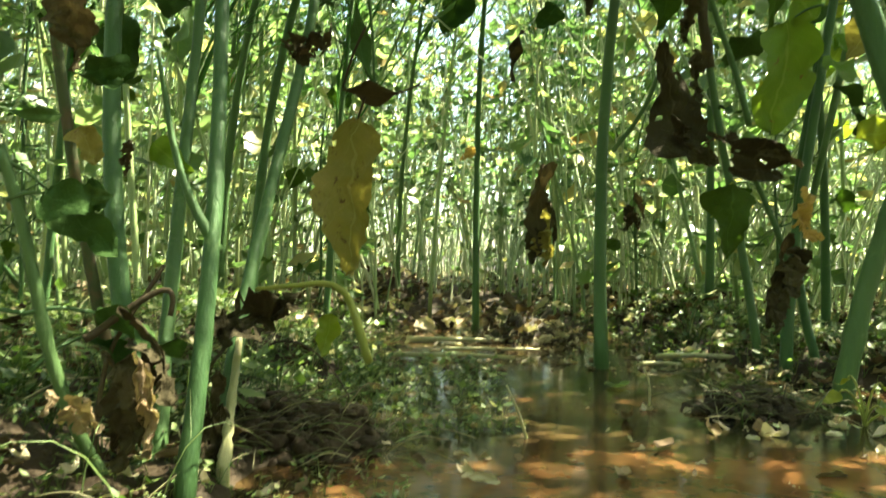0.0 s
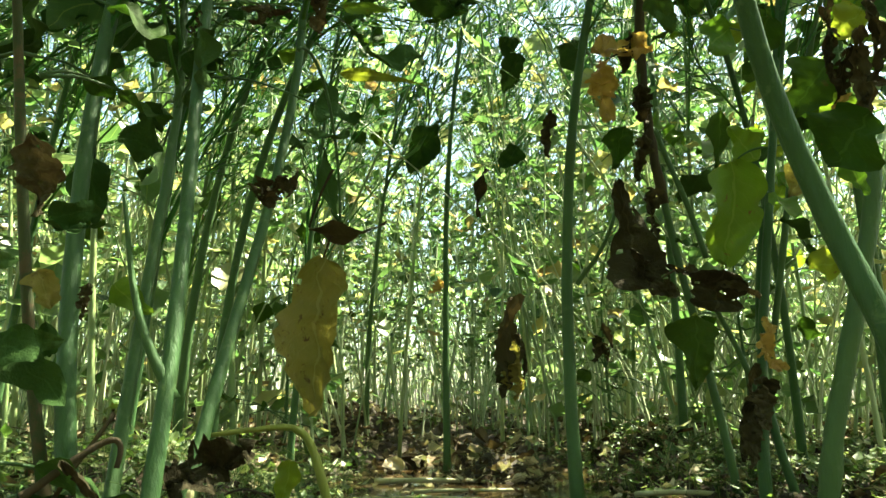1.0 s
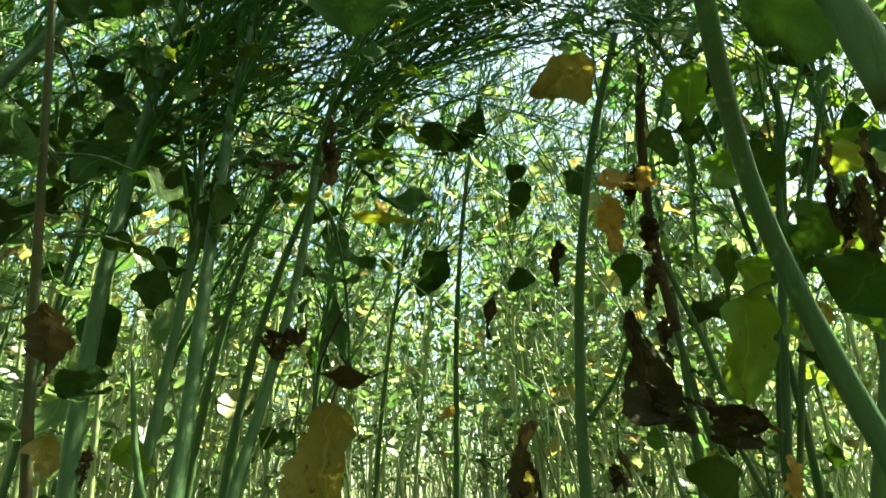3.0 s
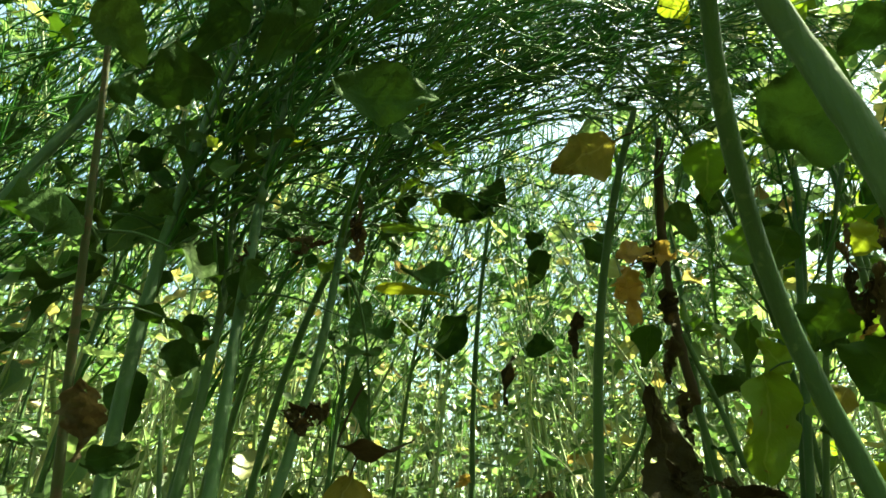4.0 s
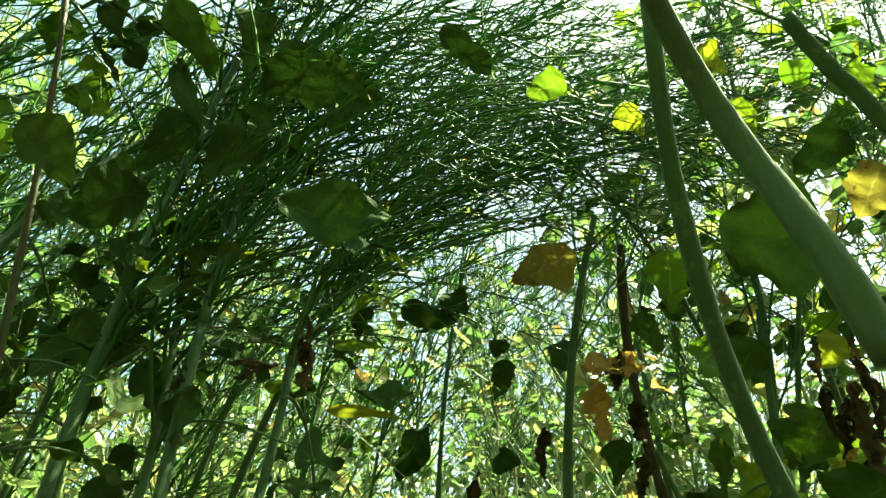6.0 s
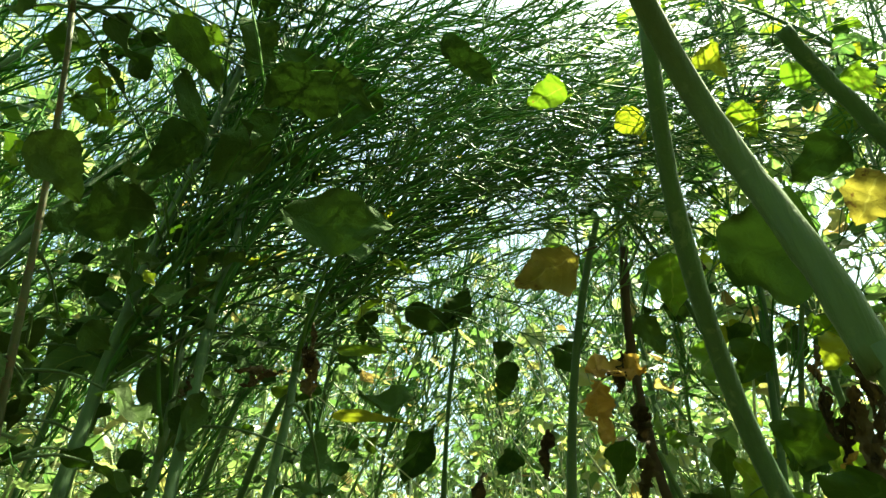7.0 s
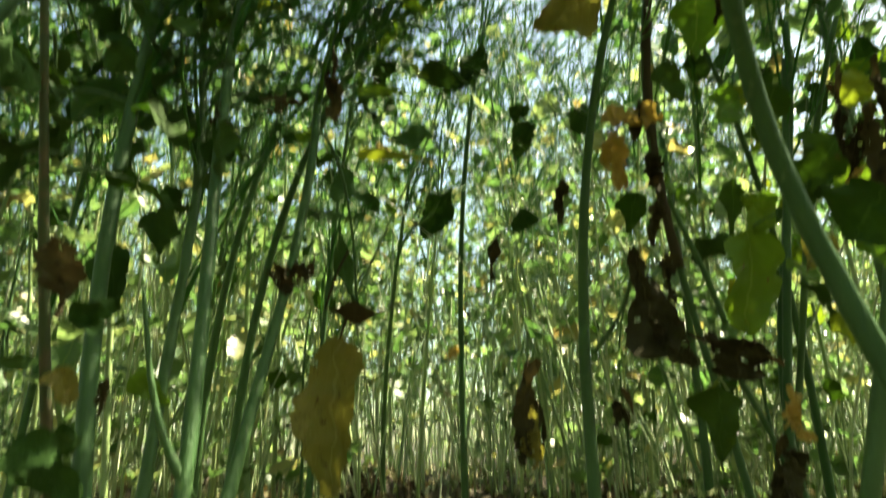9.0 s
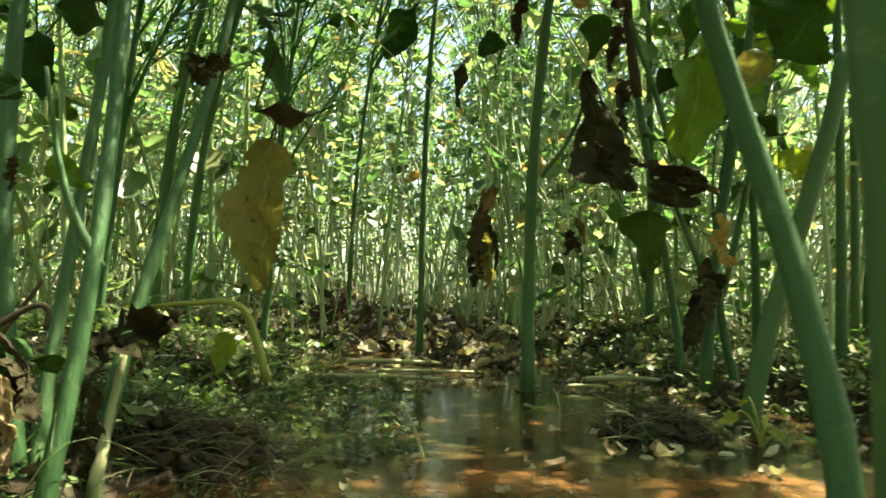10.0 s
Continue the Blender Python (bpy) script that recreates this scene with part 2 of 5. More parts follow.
def water_material():
    m, n, l = nodes_of("muddy_water")
    p = n["Principled BSDF"]
    g = n.new("ShaderNodeTexCoord").outputs["Object"]
    silt = noise_node(n, l, 7, 5, 0.6, g, 0.8)
    fine = noise_node(n, l, 45, 4, 0.6, g)
    grain = math_node(n, l, "ADD", math_node(n, l, "MULTIPLY", silt, 0.6), math_node(n, l, "MULTIPLY", fine, 0.4))
    for at, reach in (((0.19, 0.60), (0.12, 0.055)), ((0.16, 0.40), (0.26, 0.075)), ((0.42, 0.42), (0.16, 0.05))):  # silt shallows, the sun patches on them put into the orange colour
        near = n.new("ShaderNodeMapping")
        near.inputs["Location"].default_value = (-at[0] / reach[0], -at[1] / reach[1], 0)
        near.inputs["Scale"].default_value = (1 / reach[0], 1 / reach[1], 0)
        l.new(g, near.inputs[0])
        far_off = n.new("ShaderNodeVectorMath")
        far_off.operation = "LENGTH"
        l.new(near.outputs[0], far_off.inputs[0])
        sunlit_silt = math_node(n, l, "MAXIMUM", math_node(n, l, "SUBTRACT", 1.35, far_off.outputs["Value"]), 0.0)
        grain = math_node(n, l, "ADD", grain, math_node(n, l, "MULTIPLY", math_node(n, l, "MINIMUM", sunlit_silt, 0.8), 0.22))
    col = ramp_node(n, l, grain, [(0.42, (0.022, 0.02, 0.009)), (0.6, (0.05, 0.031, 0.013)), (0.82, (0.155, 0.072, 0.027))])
    l.new(col, p.inputs["Base Color"])
    p.inputs["Roughness"].default_value, p.inputs["IOR"].default_value = 0.1, 1.33
    p.inputs["Specular IOR Level"].default_value = 0.3
    b = n.new("ShaderNodeBump")
    b.inputs["Strength"].default_value, b.inputs["Distance"].default_value = 0.12, 0.004
    l.new(math_node(n, l, "ADD", noise_node(n, l, 30, 3, 0.5, g, 0.5), math_node(n, l, "MULTIPLY", noise_node(n, l, 120, 2, 0.5, g), 0.25)), b.inputs["Height"])
    l.new(b.outputs[0], p.inputs["Normal"])
    return m


M_MUD, M_WATER = mud_material(), water_material()


# ---- geometry helpers ----
class Geo:
    """Gathers vertices, faces and face-corner coordinates of pieces for one mesh."""

    def __init__(self):
        self.v, self.f, self.uv, self.count = [], [], [], 0

    def add(self, v, f, uv=None):
        self.v.append(v)
        self.f.append(f + self.count)
        self.uv.append(uv if uv is not None else np.zeros((len(v), 2)))
        self.count += len(v)
        return self

    def moved(self, turn, shift):
        g = Geo()
        if self.count:
            g.add(np.concatenate(self.v) @ turn.T + shift, np.concatenate(self.f), np.concatenate(self.uv))
        return g

    def mesh(self, name, material, origin=(0, 0, 0)):
        me = bpy.data.meshes.new(name)
        v, f, uv = np.concatenate(self.v) - np.array(origin), np.concatenate(self.f), np.concatenate(self.uv)
        me.vertices.add(len(v))
        me.vertices.foreach_set("co", v.astype(np.float32).ravel())
        me.loops.add(f.size)
        me.loops.foreach_set("vertex_index", f.astype(np.int32).ravel())
        me.polygons.add(len(f))
        me.polygons.foreach_set("loop_start", np.arange(0, f.size, 4, dtype=np.int32))
        me.polygons.foreach_set("loop_total", np.full(len(f), 4, np.int32))
        me.polygons.foreach_set("use_smooth", np.ones(len(f), bool))
        layer = me.uv_layers.new(name="UVMap")
        layer.data.foreach_set("uv", uv[f.ravel()].astype(np.float32).ravel())
        me.materials.append(material)
        me.update(calc_edges=True)
        me.validate()
        return me


def scattered(models, places, rng):
    """One Geo of many turned copies of a few models; places: rows of x, y, z, size."""
    g = Geo()
    packed = [(np.concatenate(m.v), np.concatenate(m.f), np.concatenate(m.uv)) for m in models]
    for x, y, z, size in places:
        v, f, uv = packed[int(rng.random() * len(packed))]
        a, t, b = rng.random() * 6.283, rng.normal() * 0.12, rng.normal() * 0.12
        ca, sa = math.cos(a) * size, math.sin(a) * size
        g.add(v @ np.array([[ca, sa, t * size], [-sa, ca, b * size], [-t * size, -b * size, size]]) + (x, y, z), f, uv)
    return g


def unit(a):
    a = np.asarray(a, float)
    return a / (np.linalg.norm(a) + 1e-12)


def tube(points, radii, sides=8, knobs=0.0, rng=None, caps=True):
    """A closed tapering tube along the points; knobs: the swelling of its joints and the unevenness of its skin."""
    p, r = np.asarray(points, float), np.asarray(radii, float)
    n = len(p)
    d = np.gradient(p, axis=0)
    d /= np.linalg.norm(d, axis=1)[:, None] + 1e-12
    ref = np.array([0.31, 0.95, 0.05]) if abs(d[0][1]) < 0.9 else np.array([1.0, 0, 0])
    a = np.cross(d, ref)
    a /= np.linalg.norm(a, axis=1)[:, None] + 1e-12
    b = np.cross(d, a)
    ang = np.arange(sides) * 2 * np.pi / sides
    ring = np.ones((n, sides)) * r[:, None]
    if knobs and rng is not None:
        ring *= 1 + knobs * (rng.random((n, sides)) - 0.5)
    v = p[:, None] + ring[..., None] * (np.cos(ang)[None, :, None] * a[:, None] + np.sin(ang)[None, :, None] * b[:, None])
    v = np.concatenate([v.reshape(-1, 3), p[:1], p[-1:]])
    i = np.arange(n - 1)[:, None] * sides + np.arange(sides)
    j = np.arange(n - 1)[:, None] * sides + (np.arange(sides) + 1) % sides
    f = np.stack([i, j, j + sides, i + sides], -1).reshape(-1, 4)
    if not caps:
        return v[:-2], f
    k = np.arange(0, sides, 2)
    cap0 = np.stack([np.full(len(k), n * sides), (k + 2) % sides, (k + 1) % sides, k], 1)
    cap1 = np.stack([np.full(len(k), n * sides + 1), k + (n - 1) * sides, (k + 1) % sides + (n - 1) * sides, (k + 2) % sides + (n - 1) * sides], 1)
    return v, np.concatenate([f, cap0, cap1])


def arc(c, n):
    """Points along the cubic curve with control points c."""
    c, u = np.asarray(c, float), np.linspace(0, 1, n)[:, None]
    return (1 - u) ** 3 * c[0] + 3 * u * (1 - u) ** 2 * c[1] + 3 * u * u * (1 - u) * c[2] + u**3 * c[3]


def soft_noise(rng, n, m=0):
    """Random numbers in which neighbours resemble one another."""
    a = rng.normal(size=(n + 2, m + 2) if m else n + 2)
    if m:
        a = (a[:-2] + 2 * a[1:-1] + a[2:]) / 2.6
        return (a[:, :-2] + 2 * a[:, 1:-1] + a[:, 2:]) / 2.6
    return (a[:-2] + 2 * a[1:-1] + a[2:]) / 2.6


def blade(base, tip, width, facing, rng, nu=8, nv=4, fold=0.25, droop=0.15, wave=0.08, crumple=0.0, curl=0.0, shape=0.8, ragged=0.05, twist=0.0, teeth=0.0, full=0.75, jag=0.0, tatter=0.0):
    """A leaf blade from base to tip. facing: where its upper side looks; fold: V across the rib; droop: sag; curl: rolled edges; ragged: torn margin; jag: its fine notches; tatter: the share of the margin that is torn away."""
    base, tip = np.asarray(base, float), np.asarray(tip, float)
    t = tip - base
    length = np.linalg.norm(t)
    t = t / length
    nrm = np.asarray(facing, float)
    nrm = unit(nrm - t * (nrm @ t))
    s = np.cross(nrm, t)
    u, q = np.linspace(0, 1, nu + 1)[:, None], np.linspace(-1, 1, nv + 1)[None, :]
    prof = np.sin(np.pi * np.clip(u, 0, 1) ** shape) ** full * (1 - 0.25 * u) + 0.03
    prof = prof / prof.max() * width / 2
    left, right = (1 + ragged * np.interp(u[:, 0], np.linspace(0, 1, 7), soft_noise(rng, 7))[:, None] for _ in range(2))
    if teeth:
        left, right = (s - teeth * (1 - ((u * nt + s0) % 1.0)) * np.sin(np.pi * u) ** 0.3 for s, nt, s0 in ((left, 3.4 + 2 * rng.random(), rng.random()), (right, 3.4 + 2 * rng.random(), rng.random())))
    if jag:
        left, right = (s * (1 - jag * rng.random((nu + 1, 1))) for s in (left, right))
    half = prof * np.where(q < 0, left, right)
    ang = curl * np.abs(q) * 1.6
    across = half * q * (np.sin(ang + 1e-6) / (ang + 1e-6))
    lift = half * np.abs(q) * (fold + (1 - np.cos(ang)) / (ang + 1e-6))
    ph = rng.random(3) * 6.28
    lift = lift + wave * width * np.sin(u * 9 + ph[0] + q * 1.5) * np.abs(q) - droop * length * (4 * u * (1 - u))
    along = u * length + 0 * q
    if crumple:
        big = soft_noise(rng, 7, 5)
        lift = lift + crumple * width * 0.8 * soft_noise(rng, *lift.shape) + crumple * width * 0.8 * np.stack([np.interp(q[0], np.linspace(-1, 1, 5), np.array([np.interp(k, np.linspace(0, 1, 7), big[:, j]) for j in range(5)])) for k in u[:, 0]])
        across = across + crumple * width * 0.8 * soft_noise(rng, *lift.shape)
        along = along + crumple * width * 0.6 * soft_noise(rng, *lift.shape)
    if twist:
        turn = twist * (u - 0.3) * (0.6 + 0.8 * rng.random())
        across, lift = across * np.cos(turn) - lift * np.sin(turn), across * np.sin(turn) + lift * np.cos(turn)
    sway = 0.05 * length * np.sin(u * 3.1 + ph[1]) * u
    v = base + along[..., None] * t + (across + sway)[..., None] * s + lift[..., None] * nrm
    i = np.arange(nu)[:, None] * (nv + 1) + np.arange(nv)
    f = np.stack([i, i + 1, i + nv + 2, i + nv + 1], -1).reshape(-1, 4)
    if tatter:
        loss = np.abs(np.linspace(-1, 1, nv))[None, :] ** 1.5 * tatter * 1.6 + 0.08 * tatter
        f = f[(rng.random((nu, nv)) > loss).reshape(-1)]
    uv = np.stack(np.broadcast_arrays(u, (q + 1) / 2), -1).reshape(-1, 2)
    return v.reshape(-1, 3), f, uv


ORIGIN = {}


def part(name, geo, material, parent, label=""):
    """One mesh under a thing or a part, in the parent's own place."""
    ob = new(name, geo.mesh(name, material, ORIGIN[parent.name]))
    ob.parent = parent
    ORIGIN[ob.name] = ORIGIN[parent.name]
    return tagged(ob, label)


def thing(name, at, label, category, group="", kind=""):
    ob = new(name)
    ob.location = at
    ORIGIN[ob.name] = np.array(at, float)
    ob.empty_display_size = 0.02
    return tagged(ob, label, category, group, kind)


def solid(name, geo, material, label="", category="", group="", kind="", at=(0, 0, 0)):
    ob = new(name, geo.mesh(name, material, at))
    ob.location = at
    return tagged(ob, label, category, group, kind)


# ---- ground and water ----
WAVES = {}


def bumps(x, y, scale, seed):
    """Smooth uneven heights between about -1 and 1."""
    if seed not in WAVES:
        r = np.random.default_rng(seed)
        a, w = r.random(10) * 6.28, scale * (0.6 + 1.6 * r.random(10))
        WAVES[seed] = (np.cos(a) * w, np.sin(a) * w, r.random(10) * 6.28)
    p, q, s = WAVES[seed]
    x, y = np.asarray(x, float)[..., None], np.asarray(y, float)[..., None]
    return np.sin(x * p + y * q + s).sum(-1) / 4.0


def wet(x, y):
    """1 in the furrow that holds water, 0 on the banks."""
    mid = 0.24 - 0.16 * np.clip(y - 0.6, 0, 3.0) + 0.03 * np.sin(y * 5)
    half = np.interp(y, [-3, 0.0, 0.4, 0.8, 1.1, 1.5, 2.2, 4.0], [0.55, 0.42, 0.30, 0.26, 0.22, 0.14, 0.1, 0.08]) + 0.035 * bumps(x, y, 14, 5)
    return np.clip((half - np.abs(x - mid)) / 0.07 + 0.5, 0, 1)


MOUNDS = [(-0.025, 0.47, 0.06, 0.045), (0.33, 0.585, 0.05, 0.04), (0.19, 1.07, 0.07, 0.055), (-0.03, 1.55, 0.12, 0.08), (0.45, 1.15, 0.1, 0.03), (-0.2, 0.75, 0.1, 0.03), (0.5, 0.75, 0.09, 0.02)]


def ground_height(x, y):
    w = wet(x, y)
    bank = 0.016 + 0.012 * bumps(x, y, 9, 1) + 0.007 * bumps(x, y, 30, 2) + 0.004 * bumps(x, y, 80, 3)
    bed = -0.02 + 0.008 * bumps(x, y, 12, 4) + 0.016 * np.exp(-((x - 0.17) ** 2 / 0.012 + (y - 0.60) ** 2 / 0.003)) + 0.016 * np.exp(-((x - 0.10) ** 2 / 0.01 + (y - 0.40) ** 2 / 0.002))
    z = bank * (1 - w) + bed * w
    for mx, my, r, h in MOUNDS:
        z = z + h * np.exp(-(((x - mx) / r) ** 2 + ((y - my) / (r * 0.7)) ** 2)) * (1 + 0.25 * bumps(x, y, 60, 6))
    return z + 0.02 * np.clip((-0.12 - x) / 0.1, 0, 1)


def spread(lo, hi, step, far):
    a = list(np.arange(lo, hi + step / 2, step))
    while a[-1] < far:
        a.append(a[-1] + max(step, (a[-1] - hi) * 0.35 + step))
    while a[0] > -far:
        a.insert(0, a[0] - max(step, (lo - a[0]) * 0.35 + step))
    return np.array(a)


def sheet(xs, ys, height):
    x, y = np.meshgrid(xs, ys)
    v = np.stack([x, y, height(x, y)], -1).reshape(-1, 3)
    i = np.arange(len(ys) - 1)[:, None] * len(xs) + np.arange(len(xs) - 1)
    return v, np.stack([i, i + 1, i + len(xs) + 1, i + len(xs)], -1).reshape(-1, 4)


solid("ground", Geo().add(*sheet(spread(-0.9, 1.3, 0.012, 300), spread(-0.2, 2.4, 0.012, 300), ground_height)), M_MUD,
      "dark wet mud strewn with leaf litter round a furrow", "ground", kind="structure")
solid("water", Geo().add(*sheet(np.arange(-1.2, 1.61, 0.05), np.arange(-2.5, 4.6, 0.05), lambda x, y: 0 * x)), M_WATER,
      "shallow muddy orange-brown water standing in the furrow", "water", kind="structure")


# ---- the plants round the camera ----
SEED = [100]


def rng_next():
    SEED[0] += 1
    return np.random.default_rng(SEED[0])


def plant(x, y, label, group="mustard plants beside the furrow"):
    return thing("mustard_plant", (x, y, float(ground_height(np.array(x), np.array(y))) - 0.01), label, "plant", group)


def stalk(p, c, r0, r1, material=None, name="stem", sides=14, n=26, label="", skin=0.05):
    """A stalk along a cubic curve, thicker at leaf joints, with a flared foot when it starts on the ground."""
    rng = rng_next()
    pts = arc(c, n)
    u = np.linspace(0, 1, n)
    r = r0 + (r1 - r0) * u**0.85
    for k in rng.random(4):
        r = r * (1 + 0.10 * np.exp(-(((u - k) / 0.02) ** 2)))
    if c[0][2] < 0.03:
        r = r * (1 + 0.2 * np.exp(-u / 0.03))
        pts[0][2] -= 0.03
    pts = pts + np.cumsum(rng.normal(size=pts.shape), 0) * r1 * 0.05
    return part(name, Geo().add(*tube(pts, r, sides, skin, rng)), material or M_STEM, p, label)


def leaf(p, base, tip, width, material, facing=(0.1, -1.0, 0.35), stem_to=None, label="", name="leaf", **how):
    """A large leaf with a raised rib and, where stem_to is given, its own leaf stalk to that point."""
    rng = rng_next()
    how = {"nu": 20, "nv": 8, "ragged": 0.22, "wave": 0.17, "crumple": 0.035, "teeth": 0.11, **how}
    base, tip = np.array(base, float), np.array(tip, float)
    lf = part(name, Geo().add(*blade(base, tip, width, facing, rng, **how)), material, p, label)
    if stem_to is not None:
        to = np.array(stem_to, float)
        sag = (base + to) / 2 + np.array([0, 0, 0.12 * np.linalg.norm(base - to)])
        part("leaf_stalk", Geo().add(*tube(arc([to, sag, sag, base], 9), np.linspace(0.0014, 0.0009, 9), 5)), M_STEM if material in (M_LEAF, M_LEAF_OLIVE, M_LEAF_YELLOW, M_LEAF_FIELD_ONE) else M_STEM_DEAD, lf)
    return lf


def dry(p, base, tip, width, material, facing=(0.2, -1.0, 0.1), stem_to=None, curl=0.9, crumple=0.09, label="", **how):
    """A shrivelled leaf: rolled, crumpled and torn."""
    return leaf(p, base, tip, width, material, facing, stem_to, label, "dry_leaf", curl=curl, crumple=crumple, **{"nu": 26, "nv": 10, "ragged": 0.3, "teeth": 0.22, "wave": 0.2, "twist": 0.5, "jag": 0.18, "tatter": 0.05, **how})



def podded(points, rng, pods, r0=0.0019, r1=0.0007, long=0.08, along=0.95, sides=5):
    """A thin branch with slender pods and twigs set along it."""
    n = len(points)
    g = Geo().add(*tube(points, np.linspace(r0, r1, n), sides))
    for j in range(pods):
        q = (0.12 + 0.88 * rng.random()) * (n - 1)
        i = min(n - 2, int(q))
        s = points[i] + (points[i + 1] - points[i]) * (q - i)
        way = unit(points[i + 1] - points[i])
        d = unit(way * along + unit(rng.normal(size=3)) * 0.7)
        size = long * (0.6 + 0.9 * rng.random())
        g.add(*tube(np.array([s, s + d * size * 0.5 + rng.normal(size=3) * 0.08 * size, s + d * size]), [0.0007, 0.0013, 0.0004], 3, caps=False))
    return g


def crown(p, c, first, count, length, spread_deg, bow, pods=15, ahead=0.1):
    """Thin podded branches along the upper part of a stalk (from the share first on), rising with it and bowing over to the right by bow."""
    rng = rng_next()
    line = arc(c, 40)
    for k in range(count):
        u = first + (1 - first) * (k + rng.random()) / count
        i = min(38, int(u * 39))
        s, way = line[i], unit(line[i + 1] - line[i])
        a = rng.random() * 6.28
        side = unit(np.cross(way, [math.cos(a), math.sin(a), 0.2]))
        way = unit(way + side * math.tan(radians(spread_deg)) * (0.5 + 0.7 * rng.random()) + [0.12, ahead, 0.1])
        size = length * (0.6 + 0.6 * rng.random())
        over = np.array([0.9, 0.25 * rng.normal(), -0.28]) * bow * size * (0.4 + 0.9 * rng.random()) + rng.normal(size=3) * 0.16 * size
        pts = arc([s, s + way * size * 0.35, s + way * size * 0.7 + over * 0.3, s + way * size + over], 12)
        part("branch", podded(pts, rng, pods), M_BRANCH, p)


def leafy(p, c, radii, count, size, material, seed):
    """Leaves on short stalks round a stretch of a shoot: c its ends, radii how far they stand off."""
    rng = np.random.default_rng(seed)
    a, b = np.array(c[0], float), np.array(c[1], float)
    for k in range(count):
        at = a + (b - a) * rng.random()
        out = unit(rng.normal(size=3) * [1, 1, 0.4])
        foot = at + out * radii * (0.3 + 0.7 * rng.random())
        s = size * (0.6 + 0.8 * rng.random())
        tip = foot + unit(out * 0.6 + [0, 0, -0.7 + 0.9 * rng.random()]) * s
        mat = material[k % len(material)]
        leaf(p, foot, tip, s * (0.6 + 0.25 * rng.random()), mat, unit(rng.normal(size=3) * 0.6 + [0.2, -0.4, 0.8]), at, nu=12, nv=4, shape=0.62, droop=0.08)


def withered(p, a, b, width, n, material=None, label=""):
    """A hanging bunch of shrivelled leaf: n crumpled scraps strung from a to b."""
    rng = rng_next()
    a, b = np.array(a, float), np.array(b, float)
    way = b - a
    for k in range(n):
        u = k / max(1, n - 1) * 0.55
        s = a + way * u + rng.normal(size=3) * width * 0.14
        e = s + way * (0.5 + 0.25 * rng.random()) + rng.normal(size=3) * width * 0.28
        dry(p, s, e, width * (0.55 + 0.35 * rng.random()) * (0.55 if k == 0 else 1.0), material or M_LEAF_DEAD, unit(rng.normal(size=3) + [0, -1.2, 0.2]), label=label if k == 0 else "", crumple=0.07, curl=0.2 + 0.5 * rng.random(), full=0.5)


plant_a = plant(-0.065, 0.336, "tall mustard plant, smooth thick green stalk with a forked shoot")
stalk(plant_a, [(-0.065, 0.336, 0.000), (-0.066, 0.414, 0.172), (-0.095, 0.462, 0.312), (-0.092, 0.483, 0.459)], 0.0053, 0.0042)
stalk(plant_a, [(-0.067, 0.397, 0.132), (-0.090, 0.392, 0.171), (-0.098, 0.403, 0.189), (-0.105, 0.396, 0.254)], 0.0036, 0.0012, name="side_shoot")

plant_b = plant(-0.061, 0.379, "leaning green mustard plant, shrivelled leaf hooked over its stalk")
stalk(plant_b, [(-0.061, 0.379, 0.000), (-0.078, 0.470, 0.144), (-0.041, 0.547, 0.277), (-0.033, 0.555, 0.450)], 0.0052, 0.0036)

stalk(plant_b, [(-0.0575, 0.376, 0.008), (-0.0583, 0.389, 0.034), (-0.0608, 0.4035, 0.056), (-0.0625, 0.418, 0.078)], 0.0034, 0.002, material=M_STEM_STRAW, name="dead_sheath", skin=0.55, label="bleached peeling skin at the foot")

plant_c = plant(-0.102, 0.383, "tall mustard plant with thick pale green stalk, broad dark leaves")
stalk(plant_c, [(-0.102, 0.383, 0.000), (-0.183, 0.452, 0.232), (-0.187, 0.513, 0.435), (-0.142, 0.503, 0.660)], 0.0062, 0.0048)

plant_d = plant(-0.132, 0.430, "mustard plant with a bent green stalk and dead brown leaves hanging")
stalk(plant_d, [(-0.132, 0.430, 0.000), (-0.179, 0.406, 0.203), (-0.162, 0.371, 0.413), (-0.162, 0.293, 0.611)], 0.0042, 0.0018, M_STEM_OLD)

plant_e = plant(-0.107, 0.360, "short slanting green mustard stalk among wet weeds")
stalk(plant_e, [(-0.107, 0.360, 0.000), (-0.144, 0.342, 0.064), (-0.146, 0.355, 0.124), (-0.165, 0.346, 0.187)], 0.0034, 0.003)

plant_f = plant(-0.101, 0.393, "dark green mustard plant with withered leaves round its foot")
stalk(plant_f, [(-0.101, 0.393, -0.000), (-0.125, 0.453, 0.114), (-0.122, 0.498, 0.236), (-0.124, 0.519, 0.368)], 0.005, 0.0036)

plant_g = plant(0.247, 0.799, "upright mustard plant, stout green stalk standing in the water")
stalk(plant_g, [(0.247, 0.799, 0.000), (0.248, 0.844, 0.267), (0.258, 0.837, 0.528), (0.329, 0.746, 0.762)], 0.0082, 0.0045)

plant_h = plant(0.111, 1.182, "slim upright mustard plant with shining stalk beside the water")
stalk(plant_h, [(0.111, 1.182, 0.000), (0.115, 1.224, 0.323), (0.105, 1.215, 0.643), (0.184, 1.138, 0.956)], 0.0065, 0.0035)

plant_i = plant(0.430, 0.628, "mustard plant with a very thick green stalk and dead leaves above")
stalk(plant_i, [(0.430, 0.628, 0.000), (0.453, 0.633, 0.129), (0.504, 0.631, 0.235), (0.525, 0.632, 0.355)], 0.0092, 0.0078)

plant_j = plant(0.304, 0.270, "mustard plant with two thick crossing stalks leaning over the water")
